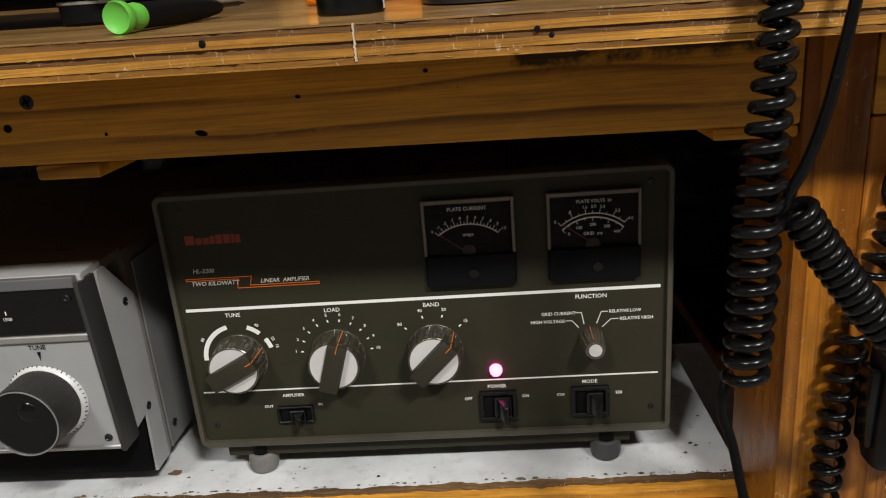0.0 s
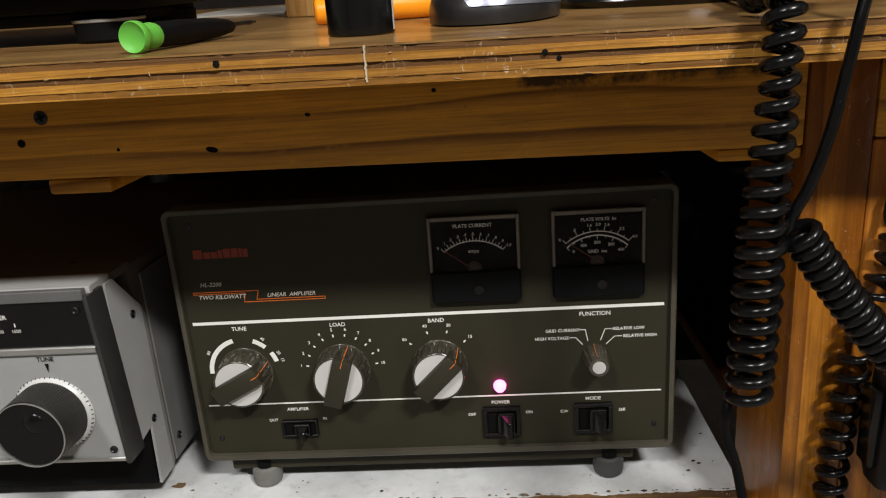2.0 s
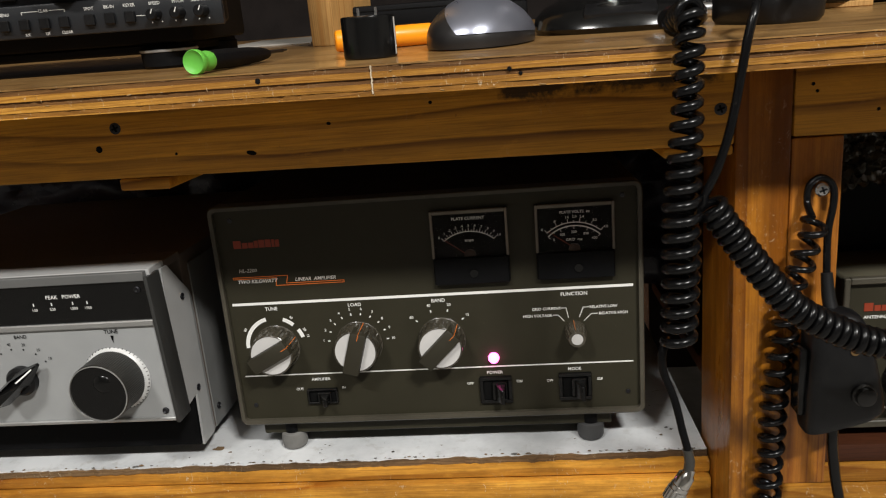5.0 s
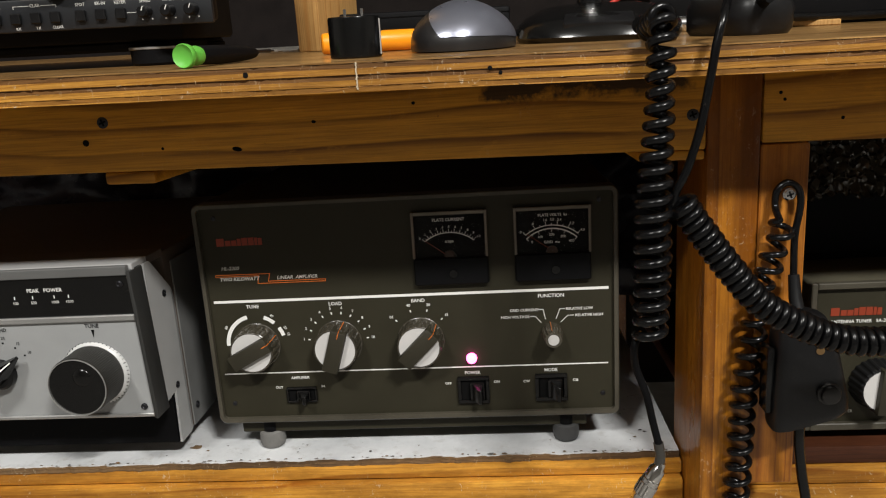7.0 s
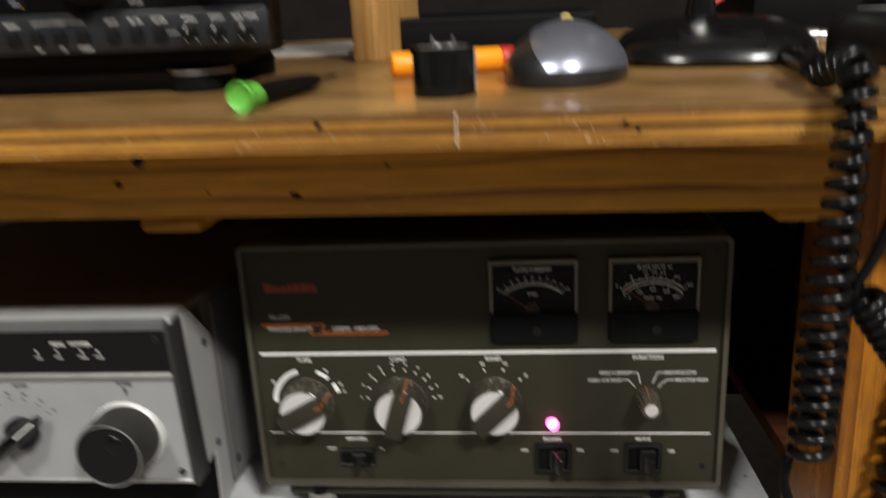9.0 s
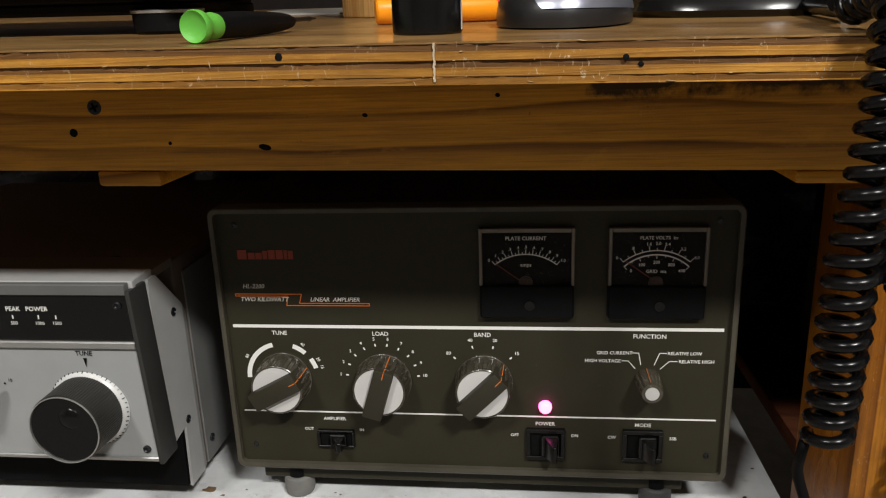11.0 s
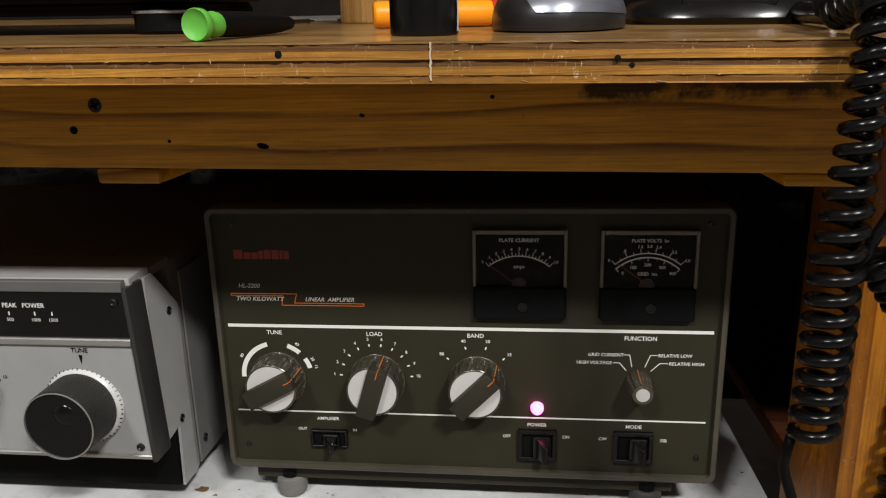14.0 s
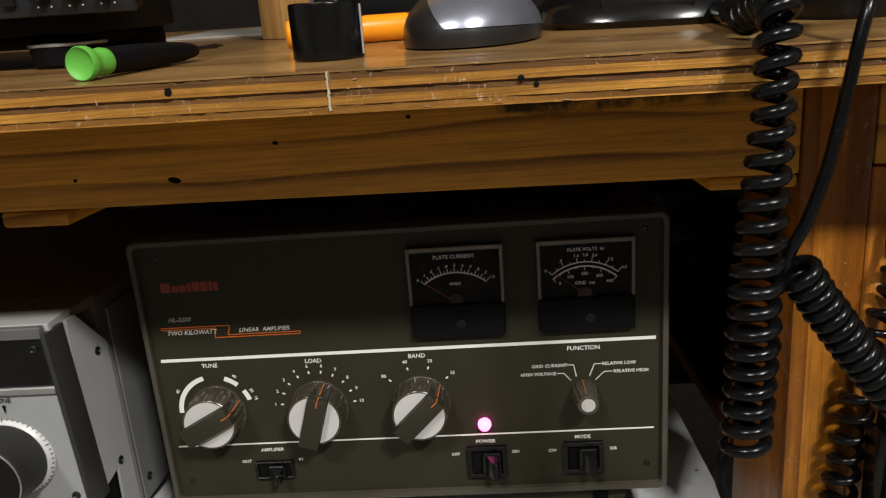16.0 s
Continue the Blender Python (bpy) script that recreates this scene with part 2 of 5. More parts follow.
    sp = ramp(nt, tex_noise(nt, mapped(nt), 190.0, 4.0, 0.7), [(0.70, (0, 0, 0)), (0.76, (1, 1, 1))])
    c = mixed(nt, maths(nt, "MULTIPLY", sp, 0.5), c, (0.03, 0.015, 0.006))
    if pale:
        scr = ramp(nt, tex_noise(nt, mapped(nt, (1, 1, 0.45)), 240.0, 4.0, 0.75, 1.5), [(0.60, (0, 0, 0)), (0.66, (1, 1, 1))])
        zone = ramp(nt, tex_noise(nt, mapped(nt), 30.0, 2.0), [(0.45, (0, 0, 0)), (0.65, (1, 1, 1))])
        c = mixed(nt, maths(nt, "MULTIPLY", maths(nt, "MULTIPLY", scr, zone), pale), c, (0.62, 0.50, 0.34))
    if stain:
        sep = nt.nodes.new("ShaderNodeSeparateXYZ")
        link(nt, mapped(nt), sep.inputs[0])
        x0, x1, z0, z1 = stain
        dx = maths(nt, "ABSOLUTE", maths(nt, "DIVIDE", maths(nt, "SUBTRACT", sep.outputs[0], (x0 + x1) / 2), (x1 - x0) / 2))
        dz = maths(nt, "DIVIDE", maths(nt, "SUBTRACT", z1, sep.outputs[2]), z1 - z0)
        edge = maths(nt, "MAXIMUM", maths(nt, "POWER", dx, 3.0), dz)
        n1 = tex_noise(nt, mapped(nt), 75.0, 6.0, 0.7)
        n2 = tex_noise(nt, mapped(nt, (0.35, 1, 1)), 40.0, 3.0, 0.6)
        f = maths(nt, "SUBTRACT", maths(nt, "ADD", maths(nt, "MULTIPLY", n1, 0.9), maths(nt, "MULTIPLY", n2, 1.15)), edge)
        c = mixed(nt, maths(nt, "MULTIPLY", ramp(nt, f, [(0.22, (0, 0, 0)), (0.46, (1, 1, 1))]), 0.9), c, (0.008, 0.006, 0.005))
    link(nt, c, b.inputs["Base Color"])
    link(nt, maths(nt, "ADD", maths(nt, "MULTIPLY", blot, 0.35), rough - 0.15, True), b.inputs["Roughness"])
    b.inputs["Coat Weight"].default_value = coat
    b.inputs["Coat Roughness"].default_value = 0.25 if coat < 0.3 else 0.12
    b.inputs["Specular IOR Level"].default_value = 0.3
    height = maths(nt, "ADD", pores, maths(nt, "MULTIPLY", rings, 0.5))
    if ripple:
        height = maths(nt, "ADD", height, maths(nt, "MULTIPLY", tex_noise(nt, mapped(nt, (1, 1, 0.7)), 48.0, 2.0, 0.5, 0.8), ripple))
    bump(nt, b, height, 0.35, 0.0006)
    if ripple:
        link(nt, b.inputs["Normal"].links[0].from_socket, b.inputs["Coat Normal"])
    return m


def painted_board(name):
    """White paint with grime, scuffs and dark chips."""
    m, nt, b = shader(name)
    v = mapped(nt)
    c = ramp(nt, tex_noise(nt, v, 11.0, 6.0, 0.65), [(0.3, (0.50, 0.51, 0.52)), (0.6, (0.74, 0.75, 0.76))])
    c = mixed(nt, maths(nt, "MULTIPLY", ramp(nt, tex_noise(nt, v, 70.0, 5.0, 0.7), [(0.55, (0, 0, 0)), (0.75, (1, 1, 1))]), 0.45), c, (0.30, 0.27, 0.22))
    for s, lo, hi, col in ((95.0, 0.72, 0.745, (0.05, 0.035, 0.02)), (34.0, 0.72, 0.75, (0.16, 0.10, 0.05)), (260.0, 0.77, 0.80, (0.03, 0.025, 0.02))):
        c = mixed(nt, ramp(nt, tex_noise(nt, v, s, 3.0, 0.6, 0.6), [(lo, (0, 0, 0)), (hi, (1, 1, 1))]), c, col)
    link(nt, c, b.inputs["Base Color"])
    b.inputs["Roughness"].default_value = 0.42
    bump(nt, b, tex_noise(nt, v, 300.0, 4.0), 0.25, 0.0004)
    return m


def lamp_glow(name, col, strength):
    m, nt, b = shader(name)
    b.inputs["Base Color"].default_value = (*col, 1)
    b.inputs["Emission Color"].default_value = (*col, 1)
    b.inputs["Emission Strength"].default_value = strength
    return m


def clear_glass(name):
    m, nt, b = shader(name)
    b.inputs["Base Color"].default_value = (1.0, 1.0, 1.0, 1)
    b.inputs["Roughness"].default_value = 0.06
    b.inputs["Transmission Weight"].default_value = 1.0
    b.inputs["IOR"].default_value = 1.1
    return m


PINE_APRON = wood("stained_pine_apron", (0.74, 0.340, 0.026), (0.15, 0.050, 0.003), "x", 0.5, 15.0, 3.2, 0.10, 0.10, stain=(0.070, 0.240, 0.6665, 0.6885))
PINE_APRON_B = wood("stained_pine_apron_plain", (0.70, 0.320, 0.026), (0.20, 0.070, 0.004), "x", 0.5, 14.0, 8.7, 0.10, 0.1)
PINE_LEG = wood("varnished_pine_leg", (0.58, 0.225, 0.018), (0.17, 0.048, 0.004), "z", 0.30, 8.0, 1.4, 0.65, 0.5, coat=0.32, ripple=7.0)
PINE_LEG_B = wood("varnished_pine_brace", (0.66, 0.260, 0.030), (0.25, 0.070, 0.008), "z", 0.38, 26.0, 5.9, 0.7, 0.3, coat=0.3, ripple=7.0)
PINE_RAIL = wood("varnished_pine_rail", (0.82, 0.390, 0.055), (0.30, 0.095, 0.009), "x", 0.4, 14.0, 2.3, 0.75, 0.95)
PINE_PALE = wood("pale_pine", (0.60, 0.36, 0.13), (0.42, 0.20, 0.055), "z", 0.5, 40.0, 7.1, 0.2)
MAHOGANY = wood("dark_red_board", (0.085, 0.028, 0.012), (0.04, 0.012, 0.006), "x", 0.4, 50.0, 4.4, 0.3)
PLY_TOP = wood("worn_plywood_face", (0.52, 0.300, 0.108), (0.20, 0.095, 0.026), "x", 0.32, 30.0, 0.4, 0.6, 0.9, coat=0.4)
PLY_LIGHT = wood("plywood_light_ply", (0.66, 0.325, 0.055), (0.33, 0.130, 0.016), "x", 0.5, 80.0, 6.3, 0.75, 1.0)
PLY_DARK = wood("plywood_dark_ply", (0.235, 0.110, 0.030), (0.105, 0.044, 0.011), "x", 0.55, 90.0, 9.1, 0.6, 0.85)
PLY_MID = wood("plywood_brown_ply", (0.36, 0.165, 0.030), (0.19, 0.078, 0.013), "x", 0.5, 70.0, 11.3, 0.7, 0.8)
WHITE_BOARD = painted_board("scuffed_white_paint")
CHIPBOARD = wood("raw_board_edge", (0.30, 0.18, 0.085), (0.10, 0.055, 0.025), "x", 0.7, 90.0, 2.9, 0.8, 0.9)
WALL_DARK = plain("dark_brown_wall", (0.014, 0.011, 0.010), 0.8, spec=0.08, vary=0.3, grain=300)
# tones of the two unseen room surfaces, set for how much light they bounce
WALL_BOUNCE = plain("unseen_bounce_wall", (0.47, 0.445, 0.41), 0.8, vary=0.08, grain=200)
FLOOR_MAT = plain("concrete_floor", (0.25, 0.235, 0.215), 0.75, vary=0.2, grain=150)
BROWN_TOP = plain("brown_painted_cover", (0.125, 0.100, 0.083), 0.5, spec=0.35, vary=0.15, grain=1200, bumpy=0.3, dust=0.08)
GREY_SIDE = plain("grey_side_cover", (0.17, 0.17, 0.165), 0.5, vary=0.15, grain=900, bumpy=0.15, dust=0.1)
BAG_MAT = plain("glossy_black_bag", (0.050, 0.044, 0.033), 0.10, vary=0.3, grain=200, bumpy=0.0, spec=0.9, dust=0.3)
PLASTIC_SHEET = plain("black_plastic_sheet", (0.055, 0.050, 0.068), 0.26, vary=0.2, grain=200, bumpy=0.0)

OLIVE = plain("olive_brown_panel", (0.0275, 0.0245, 0.0145), 0.55, spec=0.22, vary=0.10, grain=1600, bumpy=0.22, dust=0.10)
OLIVE_RIM = plain("olive_grey_rim", (0.062, 0.055, 0.040), 0.42, spec=0.4, vary=0.25, grain=1200, bumpy=0.15, dust=0.35)
OLIVE_CASE = plain("dark_brown_case", (0.020, 0.015, 0.012), 0.6, spec=0.2, vary=0.15, grain=1200, bumpy=0.3, dust=0.08)
KNOB_BROWN = plain("dark_brown_knob", (0.050, 0.043, 0.030), 0.24, spec=1.0, vary=0.5, grain=1000, dust=0.7)
KNOB_BAR = plain("olive_knob_bar", (0.025, 0.0215, 0.012), 0.5, vary=0.12, grain=1400)
KNOB_INLAY = plain("brushed_aluminium_inlay", (0.57, 0.555, 0.54), 0.55, vary=0.05, grain=1500, bumpy=0.08)
WHITE_INK = plain("white_print", (0.80, 0.79, 0.76), 0.6, vary=0.05, bumpy=0.0)
GREY_INK = plain("pale_grey_print", (0.62, 0.61, 0.58), 0.6, vary=0.05, bumpy=0.0)
RED_INK = plain("orange_red_print", (0.24, 0.030, 0.008), 0.55, vary=0.08, bumpy=0.0)
ORANGE_INK = plain("orange_print", (0.85, 0.20, 0.02), 0.55, vary=0.08, bumpy=0.0)
RUST_INK = plain("dull_orange_print", (0.34, 0.11, 0.03), 0.55, vary=0.1, bumpy=0.0)
BLACK_INK = plain("black_print", (0.004, 0.004, 0.004), 0.8, spec=0.1, vary=0.1, bumpy=0.0)
BLACK_GLOSS = plain("black_glossy_plastic", (0.004, 0.004, 0.004), 0.2, vary=0.2, spec=0.35, bumpy=0.03, dust=0.06)
BLACK_SATIN = plain("black_satin_plastic", (0.006, 0.006, 0.0065), 0.38, spec=0.32, vary=0.2, bumpy=0.1, dust=0.08)
BLACK_MATT = plain("black_matt_plastic", (0.004, 0.004, 0.0045), 0.6, spec=0.1, vary=0.2, bumpy=0.2, dust=0.06)
CORD_BLACK = plain("black_rubber_cord", (0.003, 0.003, 0.0033), 0.24, spec=0.30, vary=0.25, grain=500, bumpy=0.08, dust=0.05)
METER_BLACK = plain("black_meter_dial", (0.004, 0.004, 0.0045), 0.7, spec=0.15, vary=0.15, bumpy=0.0)
METER_RIM = plain("smoked_clear_rim", (0.15, 0.13, 0.105), 0.22, vary=0.2, bumpy=0.0, dust=0.1)
GREY_PANEL = plain("light_grey_panel", (0.335, 0.34, 0.34), 0.5, vary=0.06, grain=1300, bumpy=0.1, dust=0.05)
GREY_CASE = plain("light_grey_chassis", (0.38, 0.38, 0.375), 0.5, vary=0.08, grain=900, bumpy=0.12, dust=0.06)
GREY_MID = plain("mid_grey_case", (0.12, 0.12, 0.117), 0.5, vary=0.12, grain=900, bumpy=0.15)
GREY_TRIM = plain("dark_grey_trim", (0.028, 0.028, 0.0265), 0.5, vary=0.12, grain=1100, bumpy=0.1)
SILVER = plain("satin_aluminium", (0.55, 0.55, 0.54), 0.38, 0.8, vary=0.08, grain=1500, bumpy=0.05)
CHROME = plain("nickel_plating", (0.72, 0.71, 0.69), 0.14, 1.0, vary=0.1, bumpy=0.02)
STEEL = plain("bright_steel", (0.60, 0.60, 0.60), 0.25, 1.0, vary=0.1, bumpy=0.05)
DARK_STEEL = plain("dark_steel_screw", (0.05, 0.05, 0.055), 0.4, 0.9, vary=0.3, bumpy=0.1)
RUBBER_GREY = plain("dusty_grey_rubber", (0.16, 0.155, 0.145), 0.75, vary=0.4, grain=300, bumpy=0.3)
GREEN_CAP = plain("bright_green_plastic", (0.12, 0.44, 0.055), 0.45, vary=0.08, bumpy=0.03)
ORANGE_PLASTIC = plain("orange_plastic", (0.95, 0.31, 0.008), 0.32, vary=0.08, bumpy=0.02)
MOUSE_SILVER = plain("silver_grey_plastic", (0.36, 0.375, 0.45), 0.30, 0.8, vary=0.05, grain=2500, bumpy=0.04)
MOUSE_DARK = plain("charcoal_plastic", (0.016, 0.015, 0.015), 0.35, vary=0.12, bumpy=0.05)
CARD_GREY = plain("pale_grey_card", (0.30, 0.28, 0.25), 0.75, vary=0.12, grain=300)
RED_PLASTIC = plain("red_wire", (0.50, 0.03, 0.02), 0.4, vary=0.1, bumpy=0.0)
WHITE_PLASTIC = plain("white_plastic", (0.72, 0.72, 0.72), 0.45, vary=0.08, bumpy=0.03)
YELLOW_PLASTIC = plain("yellow_tie", (0.65, 0.50, 0.16), 0.5, vary=0.15, bumpy=0.03)
RADIO_FACE = plain("black_radio_plastic", (0.0045, 0.0045, 0.005), 0.42, spec=0.16, vary=0.2, bumpy=0.1, dust=0.05)
KEY_PRINT = plain("dim_blue_grey_print", (0.16, 0.18, 0.22), 0.6, vary=0.05, bumpy=0.0)
AMBER_PRINT = plain("dim_amber_print", (0.32, 0.15, 0.03), 0.6, vary=0.05, bumpy=0.0)
RADIO_STRIP = plain("slate_grey_plastic", (0.013, 0.014, 0.016), 0.38, vary=0.12, bumpy=0.1, dust=0.05)
PINK_LED = lamp_glow("magenta_lamp", (1.0, 0.10, 0.42), 8.0)
GLASS = clear_glass("meter_glass")

# ---------------------------------------------------------------- the room
def slab(name, label, mat, *b):
    return solo(name, box(*b), mat, label, "wall" if "wall" in name else name, smooth=None, kind="structure")


# floor, ceiling and cream walls stay out of view, added for bounced fill light
slab("floor", "unseen bare grey floor that bounces light", FLOOR_MAT, -2.6, 2.8, -3.4, 1.0, -0.1, 0.0)
slab("ceiling", "unseen cream ceiling added to bounce light", WALL_BOUNCE, -2.6, 2.8, -3.4, 1.0, 2.5, 2.6)
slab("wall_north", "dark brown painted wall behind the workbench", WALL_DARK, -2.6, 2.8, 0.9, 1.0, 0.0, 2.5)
slab("wall_south", "unseen cream wall added to bounce light", WALL_BOUNCE, -2.6, 2.8, -3.4, -3.3, 0.0, 2.5)
slab("wall_west", "unseen cream wall added to bounce light", WALL_BOUNCE, -2.6, -2.5, -3.3, 0.9, 0.0, 2.5)
slab("wall_east", "unseen cream wall added to bounce light", WALL_BOUNCE, 2.7, 2.8, -3.3, 0.9, 0.0, 2.5)

# ---------------------------------------------------------------- the workbench
FACE, LIP, SHELF = -0.076, -0.167, 0.348            # apron face, table edge, shelf height
D = Matrix.Translation((0, LIP, 0.7045)) @ pose(0, 0, 0, 3.15, 0.83, 0)   # the table top, a little out of level


def desk(x, y, w=0.0, rz=0.0):
    """A pose on the table top at the plan's x and y."""
    return D @ pose(x, y - LIP, w, 0, 0, rz)


bench = thing("workbench", pose(0, 0.1, 0), "stained pine workbench with a worn plywood top and painted lower shelf", "workbench")


def ragged_layer(z0, z1, out, seed, chips=0.0006):
    """One ply of the table top; its front edge is uneven and chipped."""
    bm = bmesh.new()
    n = 520
    xs = [-0.9 + 1.9 * i / n for i in range(n + 1)]
    rows = []
    for x in xs:
        q = noise.noise(Vector((x * 60, seed, 0))) * 0.35 + noise.noise(Vector((x * 260, seed, 4))) * 0.5
        q += 1.6 * max(0.0, noise.noise(Vector((x * 34, seed, 9))) - 0.42)
        y = -out + chips * q
        rows.append([bm.verts.new((x, y, z1)), bm.verts.new((x, y + 0.0003 * noise.noise(Vector((x * 150, seed, 2))), z0)), bm.verts.new((x, 0.75, z0)), bm.verts.new((x, 0.75, z1))])
    for a, b in zip(rows, rows[1:]):
        for i in range(4):
            j = (i + 1) % 4
            bm.faces.new((a[i], a[j], b[j], b[i]))
    bm.faces.new(rows[0]), bm.faces.new(rows[-1][::-1])
    bmesh.ops.transform(bm, matrix=D, verts=bm.verts)
    return bm


top = part("tabletop", ragged_layer(-0.0009, 0.0, 0.0002, 1.0, 0.0012), PLY_TOP, bench, "worn varnished plywood face", smooth=20)
for i, (a, b, mt, out) in enumerate(((-0.0042, -0.0009, PLY_DARK, -0.0003), (-0.0080, -0.0042, PLY_LIGHT, 0.0006), (-0.0113, -0.0080, PLY_DARK, -0.0006), (-0.0150, -0.0113, PLY_LIGHT, 0.0005), (-0.0180, -0.0150, PLY_MID, 0.0), (-0.0187, -0.0180, PLY_LIGHT, 0.0003))):
    part("ply", ragged_layer(a, b, out, 2.0 + i, 0.0011), mt, top, smooth=20)
GLUE = plain("dried_glue", (0.50, 0.41, 0.29), 0.6, vary=0.4, grain=400)
bm = bmesh.new()
for i in range(14):
    w = -0.0004 - 0.0012 * i
    x = 0.0014 + 0.0006 * noise.noise(Vector((i * 0.7, 2, 0)))
    add_box(bm, x, x + 0.0009 + 0.0006 * noise.noise(Vector((i * 1.3, 5, 0))), -0.0011, 0.001, w - 0.00125, w, m=D)
part("scratch", bm, GLUE, top, "pale dried glue mark down the edge", smooth=None, kind="stuff")


bm = bmesh.new()
rng = random.Random(11)
for i in range(56):
    x, w = rng.uniform(-0.36, 0.42), rng.choice((-0.0005, -0.0042, -0.0080, -0.0113, -0.0150, -0.0176, -0.0180, -0.0180))
    l, h = rng.uniform(0.0006, 0.0040) * (0.5 if i % 3 else 1.3), rng.uniform(0.00015, 0.0004)
    m = D @ Matrix.Translation((x, -0.0008, w)) @ pose(0, 0, 0, 0, rng.uniform(-16, 16) if i % 5 else rng.uniform(50, 120), 0)
    q = [bm.verts.new(m @ Vector(v)) for v in ((-l / 2, 0, 0), (-l / 6, 0, h), (l / 2, 0, h * 0.3), (l / 8, 0, -h * 0.6), (0, 0.0012, 0))]
    for f in ((0, 1, 2, 3), (0, 1, 4), (1, 2, 4), (2, 3, 4), (3, 0, 4)):
        bm.faces.new([q[k] for k in f])
part("splinters", bm, plain("raw_wood_chip", (0.44, 0.29, 0.14), 0.7, vary=0.35, grain=500), top, "pale chips along the plywood edge", smooth=None, kind="stuff")


def plank(name, mat, b, label="", bev=0.0022):
    return part(name, box(*b, bev, 2), mat, bench, label, smooth=40)


def tilt(z, x):
    return z - 0.0145 * x


def sloped(name, mat, x0, x1, y0, y1, z0, z1, label=""):
    """A board that runs with the table top's slope from side to side."""
    bm = box(x0, x1, y0, y1, z0, z1, 0.002, 2)
    for v in bm.verts:
        v.co.z = tilt(v.co.z, v.co.x)
    return part(name, bm, mat, bench, label, smooth=40)


apron = sloped("apron", PINE_APRON, -0.9, 0.2415, FACE, FACE + 0.036, 0.6305, 0.6895, "stained pine apron with a scorched mark")
apron_b = sloped("apron", PINE_APRON_B, 0.2815, 0.98, FACE, FACE + 0.036, 0.6335, 0.6905, "stained pine apron")
sloped("cleat", PINE_APRON_B, -0.223, -0.182, FACE + 0.001, 0.42, 0.6205, 0.6302)
sloped("cleat", PINE_APRON_B, 0.192, 0.2412, FACE + 0.001, 0.42, 0.6228, 0.6302)
plank("leg", PINE_LEG, (0.2418, 0.2805, FACE - 0.001, 0.013, 0.0, 0.683), "varnished orange pine leg")
plank("leg", PINE_LEG_B, (0.2812, 0.3172, FACE + 0.001, -0.04, 0.349, 0.6285), "short pine brace under the apron")
plank("leg", PINE_LEG, (-0.86, -0.822, FACE - 0.001, 0.013, 0.0, 0.69))
plank("leg", PINE_LEG, (0.93, 0.968, FACE - 0.001, 0.013, 0.0, 0.675))
plank("leg", PINE_LEG, (-0.86, -0.822, 0.48, 0.569, 0.0, 0.7))
plank("leg", PINE_LEG, (0.2418, 0.2785, 0.48, 0.569, 0.0, 0.7))
plank("leg", PINE_LEG, (0.93, 0.968, 0.48, 0.569, 0.0, 0.7))


def shelf_layer(z0, z1, out, seed, chips):
    bm = bmesh.new()
    rows = []
    for i in range(361):
        x = -0.82 + 1.06 * i / 360
        q = noise.noise(Vector((x * 40, seed, 0))) + 0.7 * noise.noise(Vector((x * 170, seed, 1))) + 1.5 * max(0, noise.noise(Vector((x * 26, seed, 5))) - 0.2)
        y = out + 0.017 * (x + 0.25) * 0.6 + chips * q
        rows.append([bm.verts.new((x, y, z1 - 0.0006 * abs(q) * (z1 > SHELF - 0.001))), bm.verts.new((x, y, z0)), bm.verts.new((x, 0.46, z0)), bm.verts.new((x, 0.46, z1))])
    for a, b in zip(rows, rows[1:]):
        for i in range(4):
            j = (i + 1) % 4
            bm.faces.new((a[i], a[j], b[j], b[i]))
    bm.faces.new(rows[0]), bm.faces.new(rows[-1][::-1])
    return bm


shelf = part("shelf", shelf_layer(SHELF - 0.0013, SHELF, -0.0205, 3.0, 0.0028), WHITE_BOARD, bench, "scuffed white painted shelf with a chipped edge", smooth=20)
part("board_edge", shelf_layer(SHELF - 0.0068, SHELF - 0.0013, -0.0222, 8.0, 0.0020), CHIPBOARD, shelf, smooth=20)
plank("rail", PINE_RAIL, (-0.82, 0.2414, -0.0235, 0.012, 0.3285, SHELF - 0.0070))
plank("rail", PINE_RAIL, (-0.82, 0.2414, -0.030, 0.008, 0.262, 0.3275), "", 0.003)
plank("shelf", MAHOGANY, (0.279, 0.93, -0.022, 0.46, 0.3345, 0.3510), "dark red stained shelf board", 0.0015)
plank("rail", PINE_RAIL, (0.279, 0.93, -0.0255, 0.02, 0.3165, 0.3338))
plank("rail", PINE_RAIL, (0.279, 0.93, -0.030, 0.02, 0.262, 0.3155))


def blot(parent, name, x, y, z, r, mat, seed):
    """A thin flake or stain of uneven outline on a level surface."""
    bm = bmesh.new()
    ring = [bm.verts.new((x + 1.5 * q * math.cos(a), y + q * math.sin(a), z)) for a in [2 * math.pi * i / 18 for i in range(18)] for q in [r * (0.75 + 0.6 * noise.noise(Vector((math.cos(a) * 1.4, math.sin(a) * 1.4, seed))))]]
    mid = bm.verts.new((x, y, z + 0.0003))
    for i in range(18):
        bm.faces.new((ring[i], ring[(i + 1) % 18], mid))
    part(name, bm, mat, parent)


STAIN = plain("brown_stain", (0.16, 0.10, 0.05), 0.7, vary=0.4, grain=300)
GRIME = plain("dark_grime", (0.035, 0.026, 0.018), 0.7, vary=0.4, grain=300)
blot(shelf, "stain", -0.222, 0.009, SHELF + 0.0003, 0.0052, STAIN, 1.0)
rng = random.Random(4)
